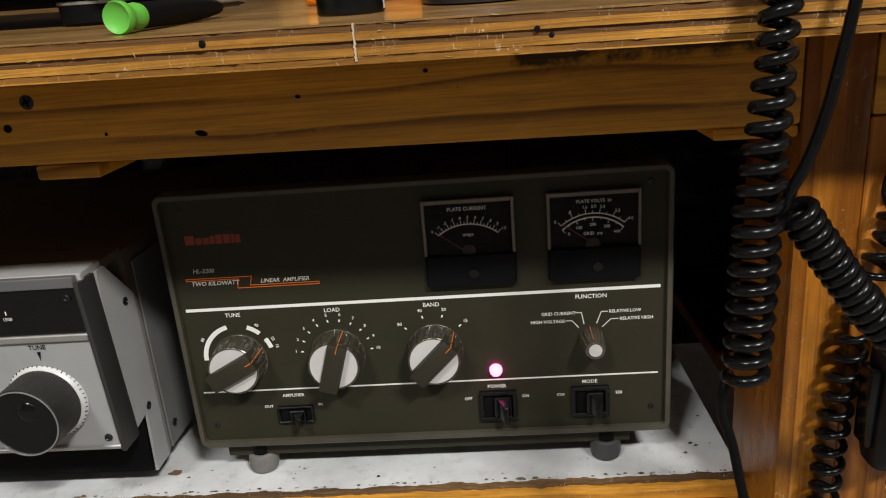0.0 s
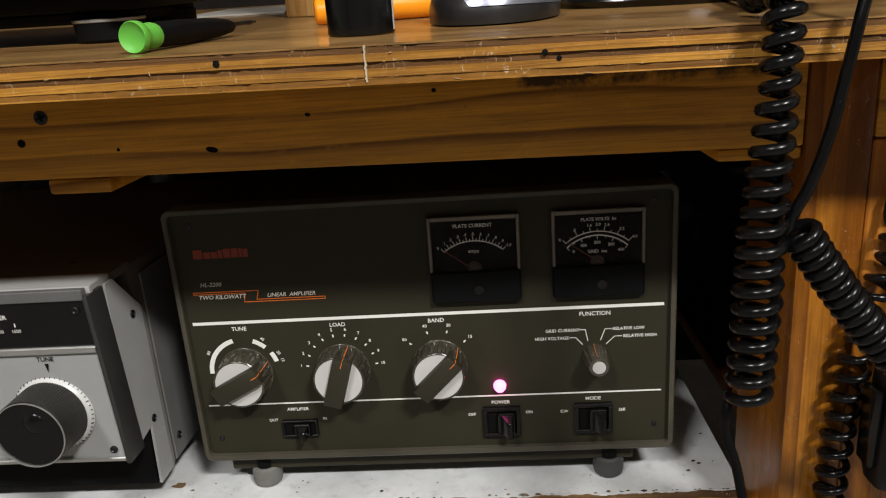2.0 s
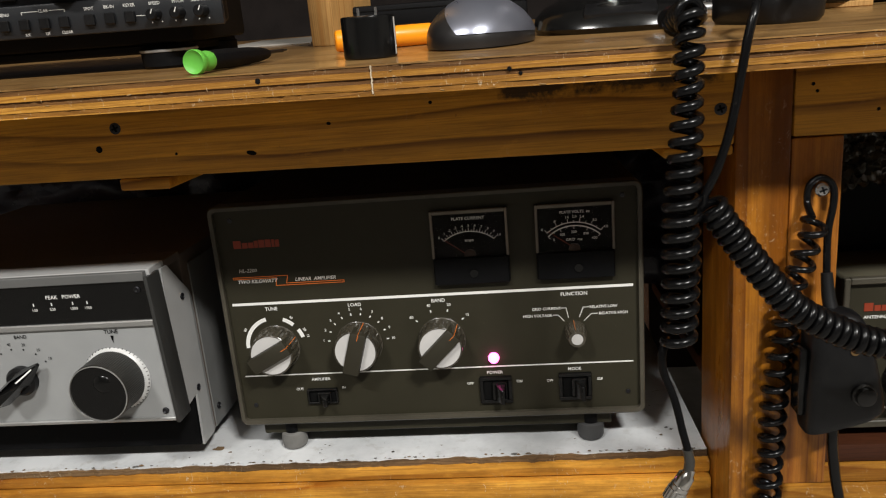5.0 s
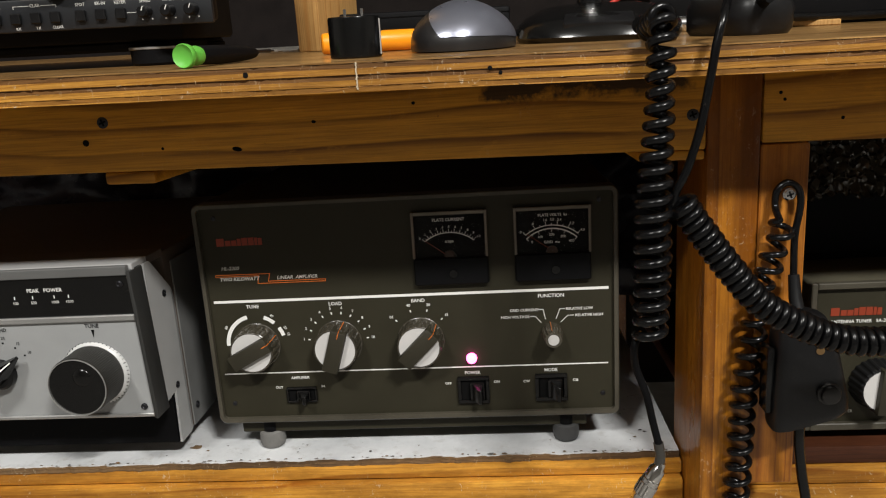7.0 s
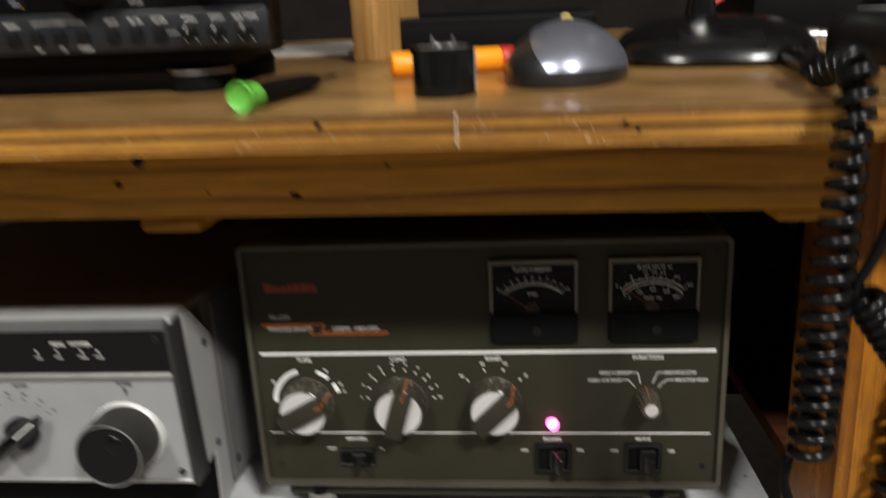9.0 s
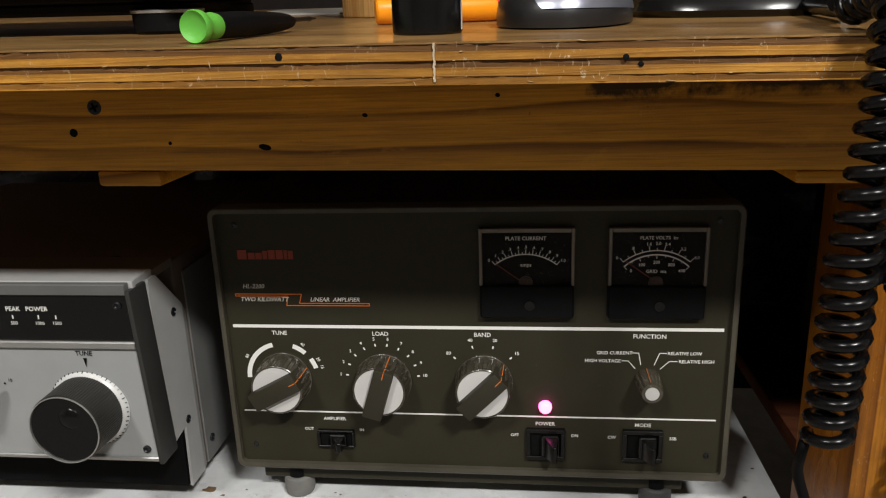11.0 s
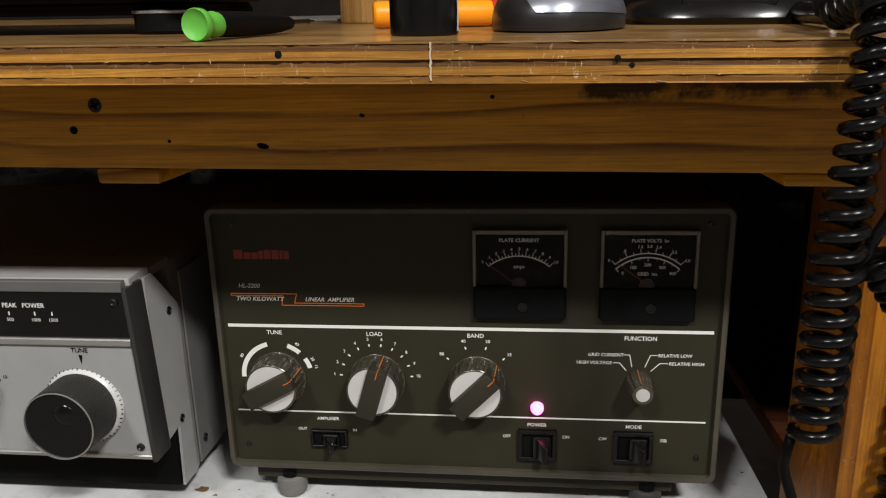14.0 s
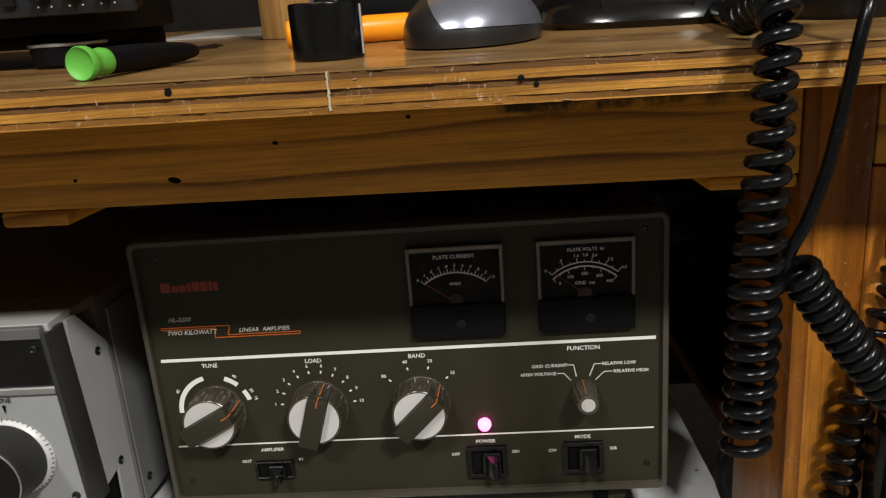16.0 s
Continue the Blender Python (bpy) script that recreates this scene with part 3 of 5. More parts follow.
for i in range(24):
    right = i % 3 == 0
    blot(shelf, "paint_chip", rng.uniform(0.196, 0.236) if right else rng.uniform(-0.25, 0.232), rng.uniform(-0.004, 0.13) if right else rng.uniform(-0.014, 0.012), SHELF + 0.0003, rng.choice((0.0004, 0.0006, 0.0008, 0.0016)), GRIME if i % 4 else STAIN, i * 1.7)
for i in range(84):
    x = -0.42 + 0.66 * i / 84 + rng.uniform(-0.004, 0.004)
    q = noise.noise(Vector((x * 22, 4.0, 1.0)))
    if q > -0.25:
        blot(shelf, "edge_chip", x, -0.0203 + 0.0102 * (x + 0.25) + rng.uniform(-0.0006, 0.0010 + 0.002 * max(0, q)), SHELF + 0.0002 + 0.0004 * (i % 3), rng.uniform(0.0006, 0.0015 + 0.002 * max(0, q)), (CHIPBOARD, STAIN, RUBBER_GREY, CHIPBOARD, GRIME, STAIN, RUBBER_GREY)[i % 7], i * 2.3)


def cross_screw(parent, x, y, z, r=0.0045, mat=DARK_STEEL):
    s = part("screw", lathe([(0, 0.0004), (r * 0.55, 0.0005), (r, 0.0001), (r * 1.02, -0.002)], front(x, y, z), 20), mat, parent)
    bm = bmesh.new()
    for a in (20, 110):
        add_box(bm, -r * 0.62, r * 0.62, -r * 0.14, r * 0.14, 0.0004, 0.0009, m=front(x, y, z) @ pose(0, 0, 0, 0, 0, a))
    if parent.parent is None or parent.parent.parent is None:
        part("slot", bm, BLACK_INK, s)
    else:
        bm.free()
    return s


def pit(parent, x, y, z, r, stretch=1.0, turn=0.0):
    m = front(x, y, z) @ pose(0, 0, 0, 0, 0, turn) @ Matrix.Diagonal((stretch, 1, 1, 1))
    part("hole", lathe([(0, 0.0003), (r * 0.8, 0.0003), (r, 0.0002), (r, -0.001)], m, 12), BLACK_INK, parent)


for x, z in ((-0.217, 0.6725), (0.2315, 0.653)):
    cross_screw(apron, x, FACE, z)
for x, z, r, s in ((-0.233, 0.6575, 0.0026, 1), (-0.113, 0.6465, 0.0018, 2.2), (-0.051, 0.664, 0.0012, 1.4), (0.026, 0.6735, 0.0012, 1.2), (-0.172, 0.65, 0.0011, 1.0)):
    pit(apron, x, FACE, z, r, s, -12)
for x, z, r in ((0.2935, 0.6655, 0.0013), (0.2965, 0.6605, 0.0012), (0.3380, 0.6450, 0.0013)):
    pit(apron_b, x, FACE, z, r)
for x, w, r in ((-0.069, -0.0052, 0.0018), (0.085, -0.0078, 0.0014), (0.0915, -0.0108, 0.0012)):
    p = D @ Vector((x, -0.0006, w))
    pit(top, p.x, p.y, p.z, r)

# black plastic hung behind the shelf
bm = bmesh.new()
g = [[bm.verts.new((-0.85 + 1.8 * i / 110, 0.44 + 0.03 * noise.noise(Vector((i * 0.21, j * 0.33, 1))) + 0.014 * abs(noise.noise(Vector((i * 0.6, j * 0.8, 5)))), 0.352 + 0.29 * j / 30)) for j in range(31)] for i in range(111)]
for i in range(110):
    for j in range(30):
        bm.faces.new((g[i][j], g[i + 1][j], g[i + 1][j + 1], g[i][j + 1]))
bmesh.ops.solidify(bm, geom=list(bm.faces), thickness=0.002)
solo("plastic_sheet", bm, PLASTIC_SHEET, "crumpled black plastic sheet hung behind the shelf", "sheet", smooth=60)
bm = bmesh.new()
bmesh.ops.create_grid(bm, x_segments=260, y_segments=80, size=0.5, matrix=pose(0.50, 0.075, 0.612, 62, 0, 0) @ Matrix.Diagonal((0.40, 0.11, 1, 1)))
for v in bm.verts:
    q = Vector((v.co.x * 110, v.co.y * 110, v.co.z * 110))
    v.co += Vector((0, -0.013 * abs(noise.noise(q)) - 0.006 * abs(noise.noise(q * 2.3)), 0.006 * noise.noise(q * 1.7)))
bmesh.ops.solidify(bm, geom=list(bm.faces), thickness=0.002)
solo("crumpled_bag", bm, BAG_MAT, "crumpled glossy black plastic bag under the bench", "bag", smooth=40)
blk = thing("equipment_box", pose(0.56, 0.2, 0.5000), "plain black equipment case on the antenna tuner", "case")
part("body", box(0.345, 0.72, 0.06, 0.30, 0.5000, 0.583, 0.004, 2), BLACK_MATT, blk)
part("front_panel", box(0.353, 0.712, 0.0575, 0.0598, 0.508, 0.575, 0.001), BLACK_MATT, blk)

# ---------------------------------------------------------------- the linear amplifier
amp = thing("linear_amplifier", pose(0, 0.18, SHELF), "olive brown linear amplifier with two meters and lit pilot lamp", "amplifier")
AX, AZ0, AZ1 = 0.189, 0.3790, 0.5925
case = bmesh.new()
add_prism(case, round_rect(-AX + 0.001, AX - 0.001, AZ0 + 0.002, AZ1 - 0.001, 0.005), 0.004, 0.365)
part("cabinet", case, OLIVE_CASE, amp, "dark brown painted steel cabinet")
rim = bmesh.new()
outer = round_rect(-AX, AX, AZ0, AZ1, 0.007)
inner = round_rect(-AX + 0.0042, AX - 0.0042, AZ0 + 0.0052, AZ1 - 0.0042, 0.004)
loops = []
for pts, y in ((outer, 0.012), (outer, -0.0030), (None, -0.0042), (inner, -0.0042), (inner, 0.003)):
    if pts is None:
        pts = [(a + (c - a) * 0.25, b + (d - b) * 0.25) for (a, b), (c, d) in zip(outer, inner)]
    loops.append([rim.verts.new((x, y, z)) for x, z in pts])
for a, b in zip(loops, loops[1:]):
    for i in range(len(a)):
        j = (i + 1) % len(a)
        rim.faces.new((a[i], a[j], b[j], b[i]))
part("bezel", rim, OLIVE_RIM, amp, "worn olive grey rim")
panel = part("front_panel", box(-AX + 0.004, AX - 0.004, 0.0, 0.004, AZ0 + 0.005, AZ1 - 0.004), OLIVE, amp, "olive brown printed front panel")
part("plinth", box(-0.172, 0.160, 0.007, 0.35, 0.3640, 0.3805, 0.001), OLIVE, amp)
INK = -0.0004


def stripe(x0, x1, z0, z1, mat=WHITE_INK, name="stripe", parent=panel, y=INK):
    return part(name, box(x0, x1, y, y + 0.0003, z0, z1), mat, parent, smooth=None)


stripe(-0.1805, 0.1805, 0.4988, 0.5012)
stripe(-0.1795, 0.1795, 0.4280, 0.4291)


def path_ink(pts, width, mat, parent=panel, y=INK, closed=False):
    """A printed line of even width through (x, z) points."""
    bm = bmesh.new()
    pts = [Vector((a, 0, b)) for a, b in pts]
    for a, b in zip(pts, pts[1:] + ([pts[0]] if closed else [])):
        if not closed and b is pts[0]:
            break
        d = (b - a).normalized()
        n = Vector((-d.z, 0, d.x)) * width / 2
        e = d * width * 0.3
        bm.faces.new([bm.verts.new(q + Vector((0, y, 0))) for q in (a - e - n, b + e - n, b + e + n, a - e + n)])
    return part("printed_line", bm, mat, parent, smooth=None)


# maker's mark as plain blocks of its colour, the type line and its orange flash
for i, (x, w, h) in enumerate(((0, .0062, .0062), (.0070, .0044, .0044), (.0120, .0042, .0044), (.0168, .0030, .0056), (.0204, .0046, .0062), (.0256, .0046, .0062), (.0308, .0022, .0060), (.0336, .0032, .0056))):
    stripe(-0.1705 + x * 1.15, -0.1705 + (x + w) * 1.15, 0.5530, 0.5530 + h * 1.15, RED_INK, "mark")
lettering(panel, "HL-2200", -0.1610, INK, 0.5318, 0.0047, GREY_INK, lean=0.25)
lettering(panel, "TWO KILOWATT", -0.1535, INK, 0.5215, 0.0047, WHITE_INK, lean=0.25)
lettering(panel, "LINEAR  AMPLIFIER", -0.0995, INK, 0.5215, 0.0045, WHITE_INK, lean=0.25)
path_ink([(-.1755, .5242), (-.1350, .5242), (-.1365, .5168), (-.0735, .5168), (-.0735, .5186), (-.1265, .5186), (-.1245, .5258), (-.1755, .5258)], 0.0006, ORANGE_INK, closed=True)

for words, x, z, s in (("TUNE", -.1445, .4945, .0046), ("LOAD", -.0668, .4945, .0046), ("BAND", .0095, .4945, .0046), ("FUNCTION", .1295, .4945, .0046),
                       ("AMPLIFIER", -.1070, .4228, .0039), ("POWER", .0555, .4226, .0042), ("MODE", .1275, .4232, .0042),
                       ("OUT", -.1282, .4135, .0034), ("IN", -.0862, .4135, .0034), ("OFF", .0325, .4125, .0035), ("ON", .0775, .4130, .0035),
                       ("CW", .1050, .4125, .0035), ("SSB", .1498, .4125, .0035),
                       ("GRID CURRENT", .1050, .4815, .0036), ("HIGH VOLTAGE", .0968, .4752, .0036), ("RELATIVE LOW", .1545, .4815, .0035), ("RELATIVE HIGH", .1630, .4752, .0036)):
    lettering(panel, words, x, INK, z, s, WHITE_INK)
for pts in (((.1178, .4817), (.1222, .4817), (.1240, 0.4725)), ((.1105, .4754), (.1150, .4754), (.1200, 0.4695)), ((.1418, .4817), (.1370, .4817), (.1335, 0.4725)), ((.1495, .4754), (.1440, .4754), (.1378, 0.4692))):
    path_ink(pts, 0.0006, WHITE_INK)


def arc_ink(cx, cz, r, a0, a1, width, mat=WHITE_INK, parent=panel, y=INK, n=24):
    """A printed ring piece; angles clockwise from the top."""
    bm = bmesh.new()
    prev = None
    for i in range(n + 1):
        a = radians(a0 + (a1 - a0) * i / n)
        q = [bm.verts.new((cx + (r + s) * math.sin(a), y, cz + (r + s) * math.cos(a))) for s in (-width / 2, width / 2)]
        if prev:
            bm.faces.new((prev[0], prev[1], q[1], q[0]))
        prev = q
    return part("printed_arc", bm, mat, parent, smooth=None)


def ticks(cx, cz, r0, r1, angles, width, mat, parent=panel, y=INK):
    bm = bmesh.new()
    for deg, r0_, r1_ in [(a, r0, r1) if not isinstance(a, tuple) else a for a in angles]:
        a = radians(deg)
        d, n = Vector((math.sin(a), 0, math.cos(a))), Vector((math.cos(a), 0, -math.sin(a))) * width / 2
        c = Vector((cx, y, cz))
        bm.faces.new([bm.verts.new(q) for q in (c + d * r0_ - n, c + d * r1_ - n, c + d * r1_ + n, c + d * r0_ + n)])
    return part("tick_marks", bm, mat, parent, smooth=None)


KZ = 0.4582
for x, angles, names, rr in ((-.0668, [-85 + 18.9 * i for i in range(10)], "1 2 3 4 5 6 7 8 9 10", .0325), (.0095, [-50, -16, 16, 49], "80 40 20 15", .0332)):
    ticks(x, KZ, .0264, .0286, angles, .0011, WHITE_INK)
    for a, s in zip(angles, names.split()):
        lettering(panel, s, x + rr * math.sin(radians(a)), INK, KZ + rr * math.cos(radians(a)), .0036, WHITE_INK)
for a0, a1 in ((-92, -14), (20, 43), (56, 74)):
    arc_ink(-.1445, KZ, .0272, a0, a1, .0036)
for a, s in ((-58, "80"), (32, "40"), (62, "20"), (74, "15")):
    lettering(panel, s, -.1445 + .0322 * math.sin(radians(a)), INK, KZ + .0318 * math.cos(radians(a)), .0034, WHITE_INK, turn=-a if a < 70 else -80)


def pointer_knob(x, turn, label):
    """A fluted skirted knob with two pale inlays either side of a raised bar; an orange line runs down the bar."""
    m = front(x, 0, KZ - 0.0012) @ pose(0, 0, 0, 0, 0, -turn)
    h = 0.0212                                       # the rim's height over the panel
    k = part("knob", lathe([(0.0205, 0.0), (0.0212, 0.001), (0.0212, 0.003), (0.0200, h - 0.0012), (0.0196, h - 0.0004), (0.0191, h), (0.0184, h), (0.0183, h - 0.0009), (0, h - 0.0009)], m, 160, 0.0010, 20, upto=h - 0.001), KNOB_BROWN, amp, label, smooth=25)
    part("skirt_ring", lathe([(0.0217, 0.0), (0.0217, 0.0020), (0.0208, 0.0026), (0, 0.0026)], m, 48), KNOB_BROWN, k)
    for s in (-1, 1):
        bm = bmesh.new()
        a0 = math.asin(0.0074 / 0.0182)
        pts = [(s * 0.0182 * math.cos(a0 + (math.pi - 2 * a0) * i / 16 - math.pi / 2), 0.0182 * math.sin(a0 + (math.pi - 2 * a0) * i / 16 - math.pi / 2)) for i in range(17)]
        lo = [bm.verts.new(m @ Vector((a, b, h - 0.0012))) for a, b in pts]
        hi = [bm.verts.new(m @ Vector((a, b, h - 0.0002))) for a, b in pts]
        bm.faces.new(hi)
        for i in range(17):
            j = (i + 1) % 17
            bm.faces.new((lo[i], lo[j], hi[j], hi[i]))
        part("inlay", bm, KNOB_INLAY, k, "pale brushed aluminium inlay", smooth=30)
    part("grip_bar", box(-0.0072, 0.0072, -0.0202, 0.0194, 0.010, h + 0.0056, 0.0010, 2, m=m), KNOB_BAR, k)
    bm = box(-0.00024, 0.00024, 0.0135, 0.0188, h + 0.0056, h + 0.0059, m=m)
    add_box(bm, -0.00024, 0.00024, 0.0191, 0.0198, h + 0.0004, h + 0.0052, m=m)
    add_box(bm, -0.00024, 0.00024, -0.0002, 0.0003, 0.0, h - 0.0045, m=m @ Matrix.Translation((0, 0.0212, 0.0030)) @ pose(0, 0, 0, 3.8, 0, 0))
    part("pointer_line", bm, ORANGE_INK, k, "orange pointer line")


pointer_knob(-.1438, 62, "dark brown tuning knob with pale inlays")
pointer_knob(-.0662, 17, "dark brown loading knob with pale inlays")
pointer_knob(.0100, 45, "dark brown band knob with pale inlays")
m = front(.1295, 0, .4598)
fk = part("selector_knob", lathe([(0.0100, 0.0), (0.0102, 0.001), (0.0080, 0.0196), (0.0072, 0.0209), (0.0053, 0.0211), (0.0050, 0.0206), (0, 0.0206)], m, 72, 0.0007, 12, upto=0.0208), KNOB_BROWN, amp, "small fluted brown selector knob", smooth=25)
part("cap", lathe([(0.0049, 0.0204), (0.0049, 0.0214), (0, 0.0216)], m, 32), KNOB_INLAY, fk, "pale aluminium cap")
part("pointer_line", box(-0.0003, 0.0003, -0.0002, 0.0003, 0.001, 0.0192, m=m @ pose(0, 0, 0, 0, 0, 8) @ Matrix.Translation((0, 0.0102, 0)) @ pose(0, 0, 0, 6.6, 0, 0)), RUST_INK, fk)

led = part("pilot_lamp", lathe([(0.0050, -0.001), (0.0048, 0.0022), (0.0042, 0.0042), (0.0027, 0.0054), (0, 0.0058)], front(.0555, 0, .4372), 24), PINK_LED, amp, "glowing pink pilot lamp", smooth=60)


def rocker(x, z, w, h, turn):
    """A slide-frame lever switch: raised frame, sunk slot, a wedge-shaped lever leaning to one side."""
    bm = bmesh.new()
    t = min(w, h) * 0.13
    for q in ((x - w / 2, x + w / 2, z + h / 2 - t, z + h / 2), (x - w / 2, x + w / 2, z - h / 2, z - h / 2 + t), (x - w / 2, x - w / 2 + t, z - h / 2 + t, z + h / 2 - t), (x + w / 2 - t, x + w / 2, z - h / 2 + t, z + h / 2 - t)):
        add_box(bm, q[0], q[1], -0.0034, 0.001, q[2], q[3], 0.0005)
    h0 = part("switch", bm, BLACK_GLOSS, amp, "black lever switch")
    part("recess", box(x - w / 2 + t, x + w / 2 - t, -0.0010, 0.0008, z - h / 2 + t, z + h / 2 - t), BLACK_INK, h0)
    lx = x + turn * w * 0.12
    bm = bmesh.new()
    add_box(bm, lx - w * .22, lx + w * .22, -0.0060, -0.001, z - h * .33, z + h * .34, 0.0008, 1)
    part("rocker_plate", bm, BLACK_GLOSS, h0)
    lo = [(lx - w * .16, z - h * .30), (lx + w * .20, z - h * .30), (lx + w * .20, z + h * .30), (lx - w * .16, z + h * .30)]
    hi = [(lx + w * .05, z - h * .34), (lx + w * .15, z - h * .34), (lx + w * .15, z + h * .18), (lx + w * .05, z + h * .18)]
    bm = bmesh.new()
    a = [bm.verts.new((q[0], -0.0058, q[1])) for q in lo]
    b = [bm.verts.new((q[0], -0.0150, q[1])) for q in hi]
    bm.faces.new(a), bm.faces.new(b[::-1])
    for i in range(4):
        bm.faces.new((a[i], a[(i + 1) % 4], b[(i + 1) % 4], b[i]))
    bmesh.ops.bevel(bm, geom=list(bm.edges), offset=0.0004, segments=1, affect="EDGES")
    part("lever", bm, BLACK_GLOSS, h0)


rocker(-.1068, .4062, .0290, .0150, 0.6)
rocker(.0558, .4060, .0292, .0262, 1)
rocker(.1275, .4066, .0292, .0262, 1)
for x, z in ((-.1735, .3985), (.1745, .3990), (-.1705, .5790), (.1730, .5800)):
    s = part("panel_screw", lathe([(0.0022, -0.001), (0.0022, 0.0006), (0.0014, 0.0009), (0.0011, 0.0004), (0, 0.0004)], front(x, 0, z), 16), DARK_STEEL, amp)
RUBBER_DARK = plain("dark_rubber_foot", (0.05, 0.05, 0.05), 0.6, vary=0.3)
for x in (-.145, .141):
    for y in (.030, .31):
        m = pose(x, y - (0.017 if y < .1 else 0), SHELF)
        f = part("foot", lathe([(0.0092, 0.0), (0.0114, 0.0014), (0.0124, 0.005), (0.0124, 0.0120), (0.0116, 0.0158), (0.0100, 0.0170), (0, 0.0170)], m, 28), RUBBER_GREY if x < 0 else RUBBER_DARK, amp, "dusty grey rubber foot" if x < 0 else "dark grey rubber foot")
        part("stem", lathe([(0.0085, 0.0165), (0.0085, 0.0345), (0, 0.0345)], m, 20), BLACK_MATT, f)


def meter(x0, label, volts):
    """An edge-lit panel meter: clear smoked rim round a black dial, and a black cover with its zero screw."""
    x1, z0, zc, z1 = x0 + .0670, .5100, .5345, .5765
    c, b = (x0 + x1) / 2, part("meter", box(x0, x1, -.0010, .002, z0, z1, .0004), METER_BLACK, amp, label)
    bm = bmesh.new()
    for q in ((x0, x0 + .0024, zc, z1), (x1 - .0024, x1, zc, z1), (x0 + .0024, x1 - .0024, z1 - .0032, z1)):
        add_box(bm, q[0], q[1], -.0052, -.0010, q[2], q[3], .0005)
    part("rim", bm, METER_RIM, b, "smoked clear plastic rim")
    part("cover", box(x0 + .0006, x1 - .0006, -.0062, -.0010, z0, zc, .0010), BLACK_MATT, b)
    part("zero_screw", lathe([(.0038, .0), (.0036, .0012), (.0020, .0012), (.0018, .0008), (0, .0008)], front(c + .002, -.0062, z0 + .0100), 24), BLACK_GLOSS, b)
    g = part("window", box(x0 + .0024, x1 - .0024, -.0046, -.0040, zc, z1 - .0032), GLASS, b, "clear meter window")
    g.visible_shadow = False
    y = -.0014
    dial = c - .0005
    if volts:
        r, cz = .0352, .5240
        arc_ink(dial, cz, r, -40, 40, .0008, WHITE_INK, b, y)
        arc_ink(dial, cz, r - .0030, -43, 43, .0010, WHITE_INK, b, y)
        ticks(dial, cz, r, r + .0034, [-40 + 80 * i / 10 if i % 2 == 0 else (-40 + 8 * i, r, r + .0018) for i in range(11)], .0005, WHITE_INK, b, y)
        ticks(dial, cz, r - .0058, r - .003, [-43 + 86 * i / 8 if i % 2 == 0 else (-43 + 10.75 * i, r - .0045, r - .003) for i in range(9)], .0005, WHITE_INK, b, y)
        for a, s in ((-42, "0"), (-24, ".8"), (-8, "1.6"), (1, "2.0"), (10, "2.4"), (26, "3.2"), (42, "4.0")):
            lettering(b, s, dial + (r + .0050) * math.sin(radians(a)), y, cz + (r + .0050) * math.cos(radians(a)), .0031, WHITE_INK)
        for a, s in ((-40, "0"), (-22, "100"), (0, "200"), (22, "300"), (40, "400")):
            lettering(b, s, dial + (r - .0085) * math.sin(radians(a)), y, cz + (r - .0085) * math.cos(radians(a)), .0032, WHITE_INK)
        lettering(b, "PLATE VOLTS  kv", dial + .001, y, .5682, .0034, WHITE_INK)
        lettering(b, "GRID  ma", dial, y, .5440, .0034, WHITE_INK)
        pivot = (dial - .001, .5375)
    else:
        r, cz = .0345, .5222
        arc_ink(dial, cz, r, -39, 39, .0008, WHITE_INK, b, y)
        ticks(dial, cz, r, r + .0034, [-39 + 7.8 * i for i in range(11)] + [(-35.1 + 7.8 * i, r, r + .0018) for i in range(10)], .0005, WHITE_INK, b, y)
        for i, s in enumerate("0 .1 .2 .3 .4 .5 .6 .7 .8 .9 1.0".split()):
            a = radians(-41 + 8.2 * i)
            lettering(b, s, dial + (r + .0052) * math.sin(a), y, cz + (r + .0052) * math.cos(a), .0030, WHITE_INK)
        lettering(b, "PLATE CURRENT", dial, y, .5682, .0038, WHITE_INK)
        lettering(b, "amps", dial, y, .5488, .0038, WHITE_INK)
        pivot = (dial - .004, .5375)
    a, e = Vector((pivot[0], -.0028, pivot[1])), Vector((dial - .0220, -.0028, cz + .0285))
    part("needle", tube([a, a.lerp(e, .5), e], .00032, 6), RED_INK, b, "thin red needle")
    part("movement", lathe([(.0050, .0), (.0050, .0016), (.0036, .0022), (0, .0022)], front(dial, y, zc + .0012), 24), plain("copper_coil", (.05, .024, .014), .4, .3), b)


meter(.0084, "plate current meter with a black dial", False)
meter(.0985, "plate voltage and grid current meter with a black dial", True)

# ---------------------------------------------------------------- the grey antenna coupler
cp = thing("antenna_coupler", pose(-0.41, 0.1, SHELF), "light grey antenna coupler with a black power display", "antenna tuner")
CX, CL = -0.226, -0.600
lean = lambda y, z: y + 0.010 * (0.552 - z) / 0.145          # the face leans forward at the top


def leaning(bm):
    for v in bm.verts:
        v.co.y = lean(v.co.y, v.co.z)
    return bm


part("case", box(CL, CX - 0.003, 0.012, 0.34, 0.3630, 0.5485, 0.003, 2), BROWN_TOP, cp, "dark brown painted cover")
part("base", box(CL + 0.004, CX - 0.004, -0.0100, 0.012, 0.3645, 0.412), BLACK_MATT, cp)
bm = bmesh.new()
pts = [(-0.030, 0.5470), (-0.035, 0.4120), (-0.006, 0.4170), (-0.009, 0.3640), (0.014, 0.3640), (0.014, 0.5130), (-0.019, 0.5470)]
a = [bm.verts.new((CX - 0.0028, y, z)) for y, z in pts]
b = [bm.verts.new((CX - 0.0006, y, z)) for y, z in pts]
bm.faces.new(a), bm.faces.new(b[::-1])
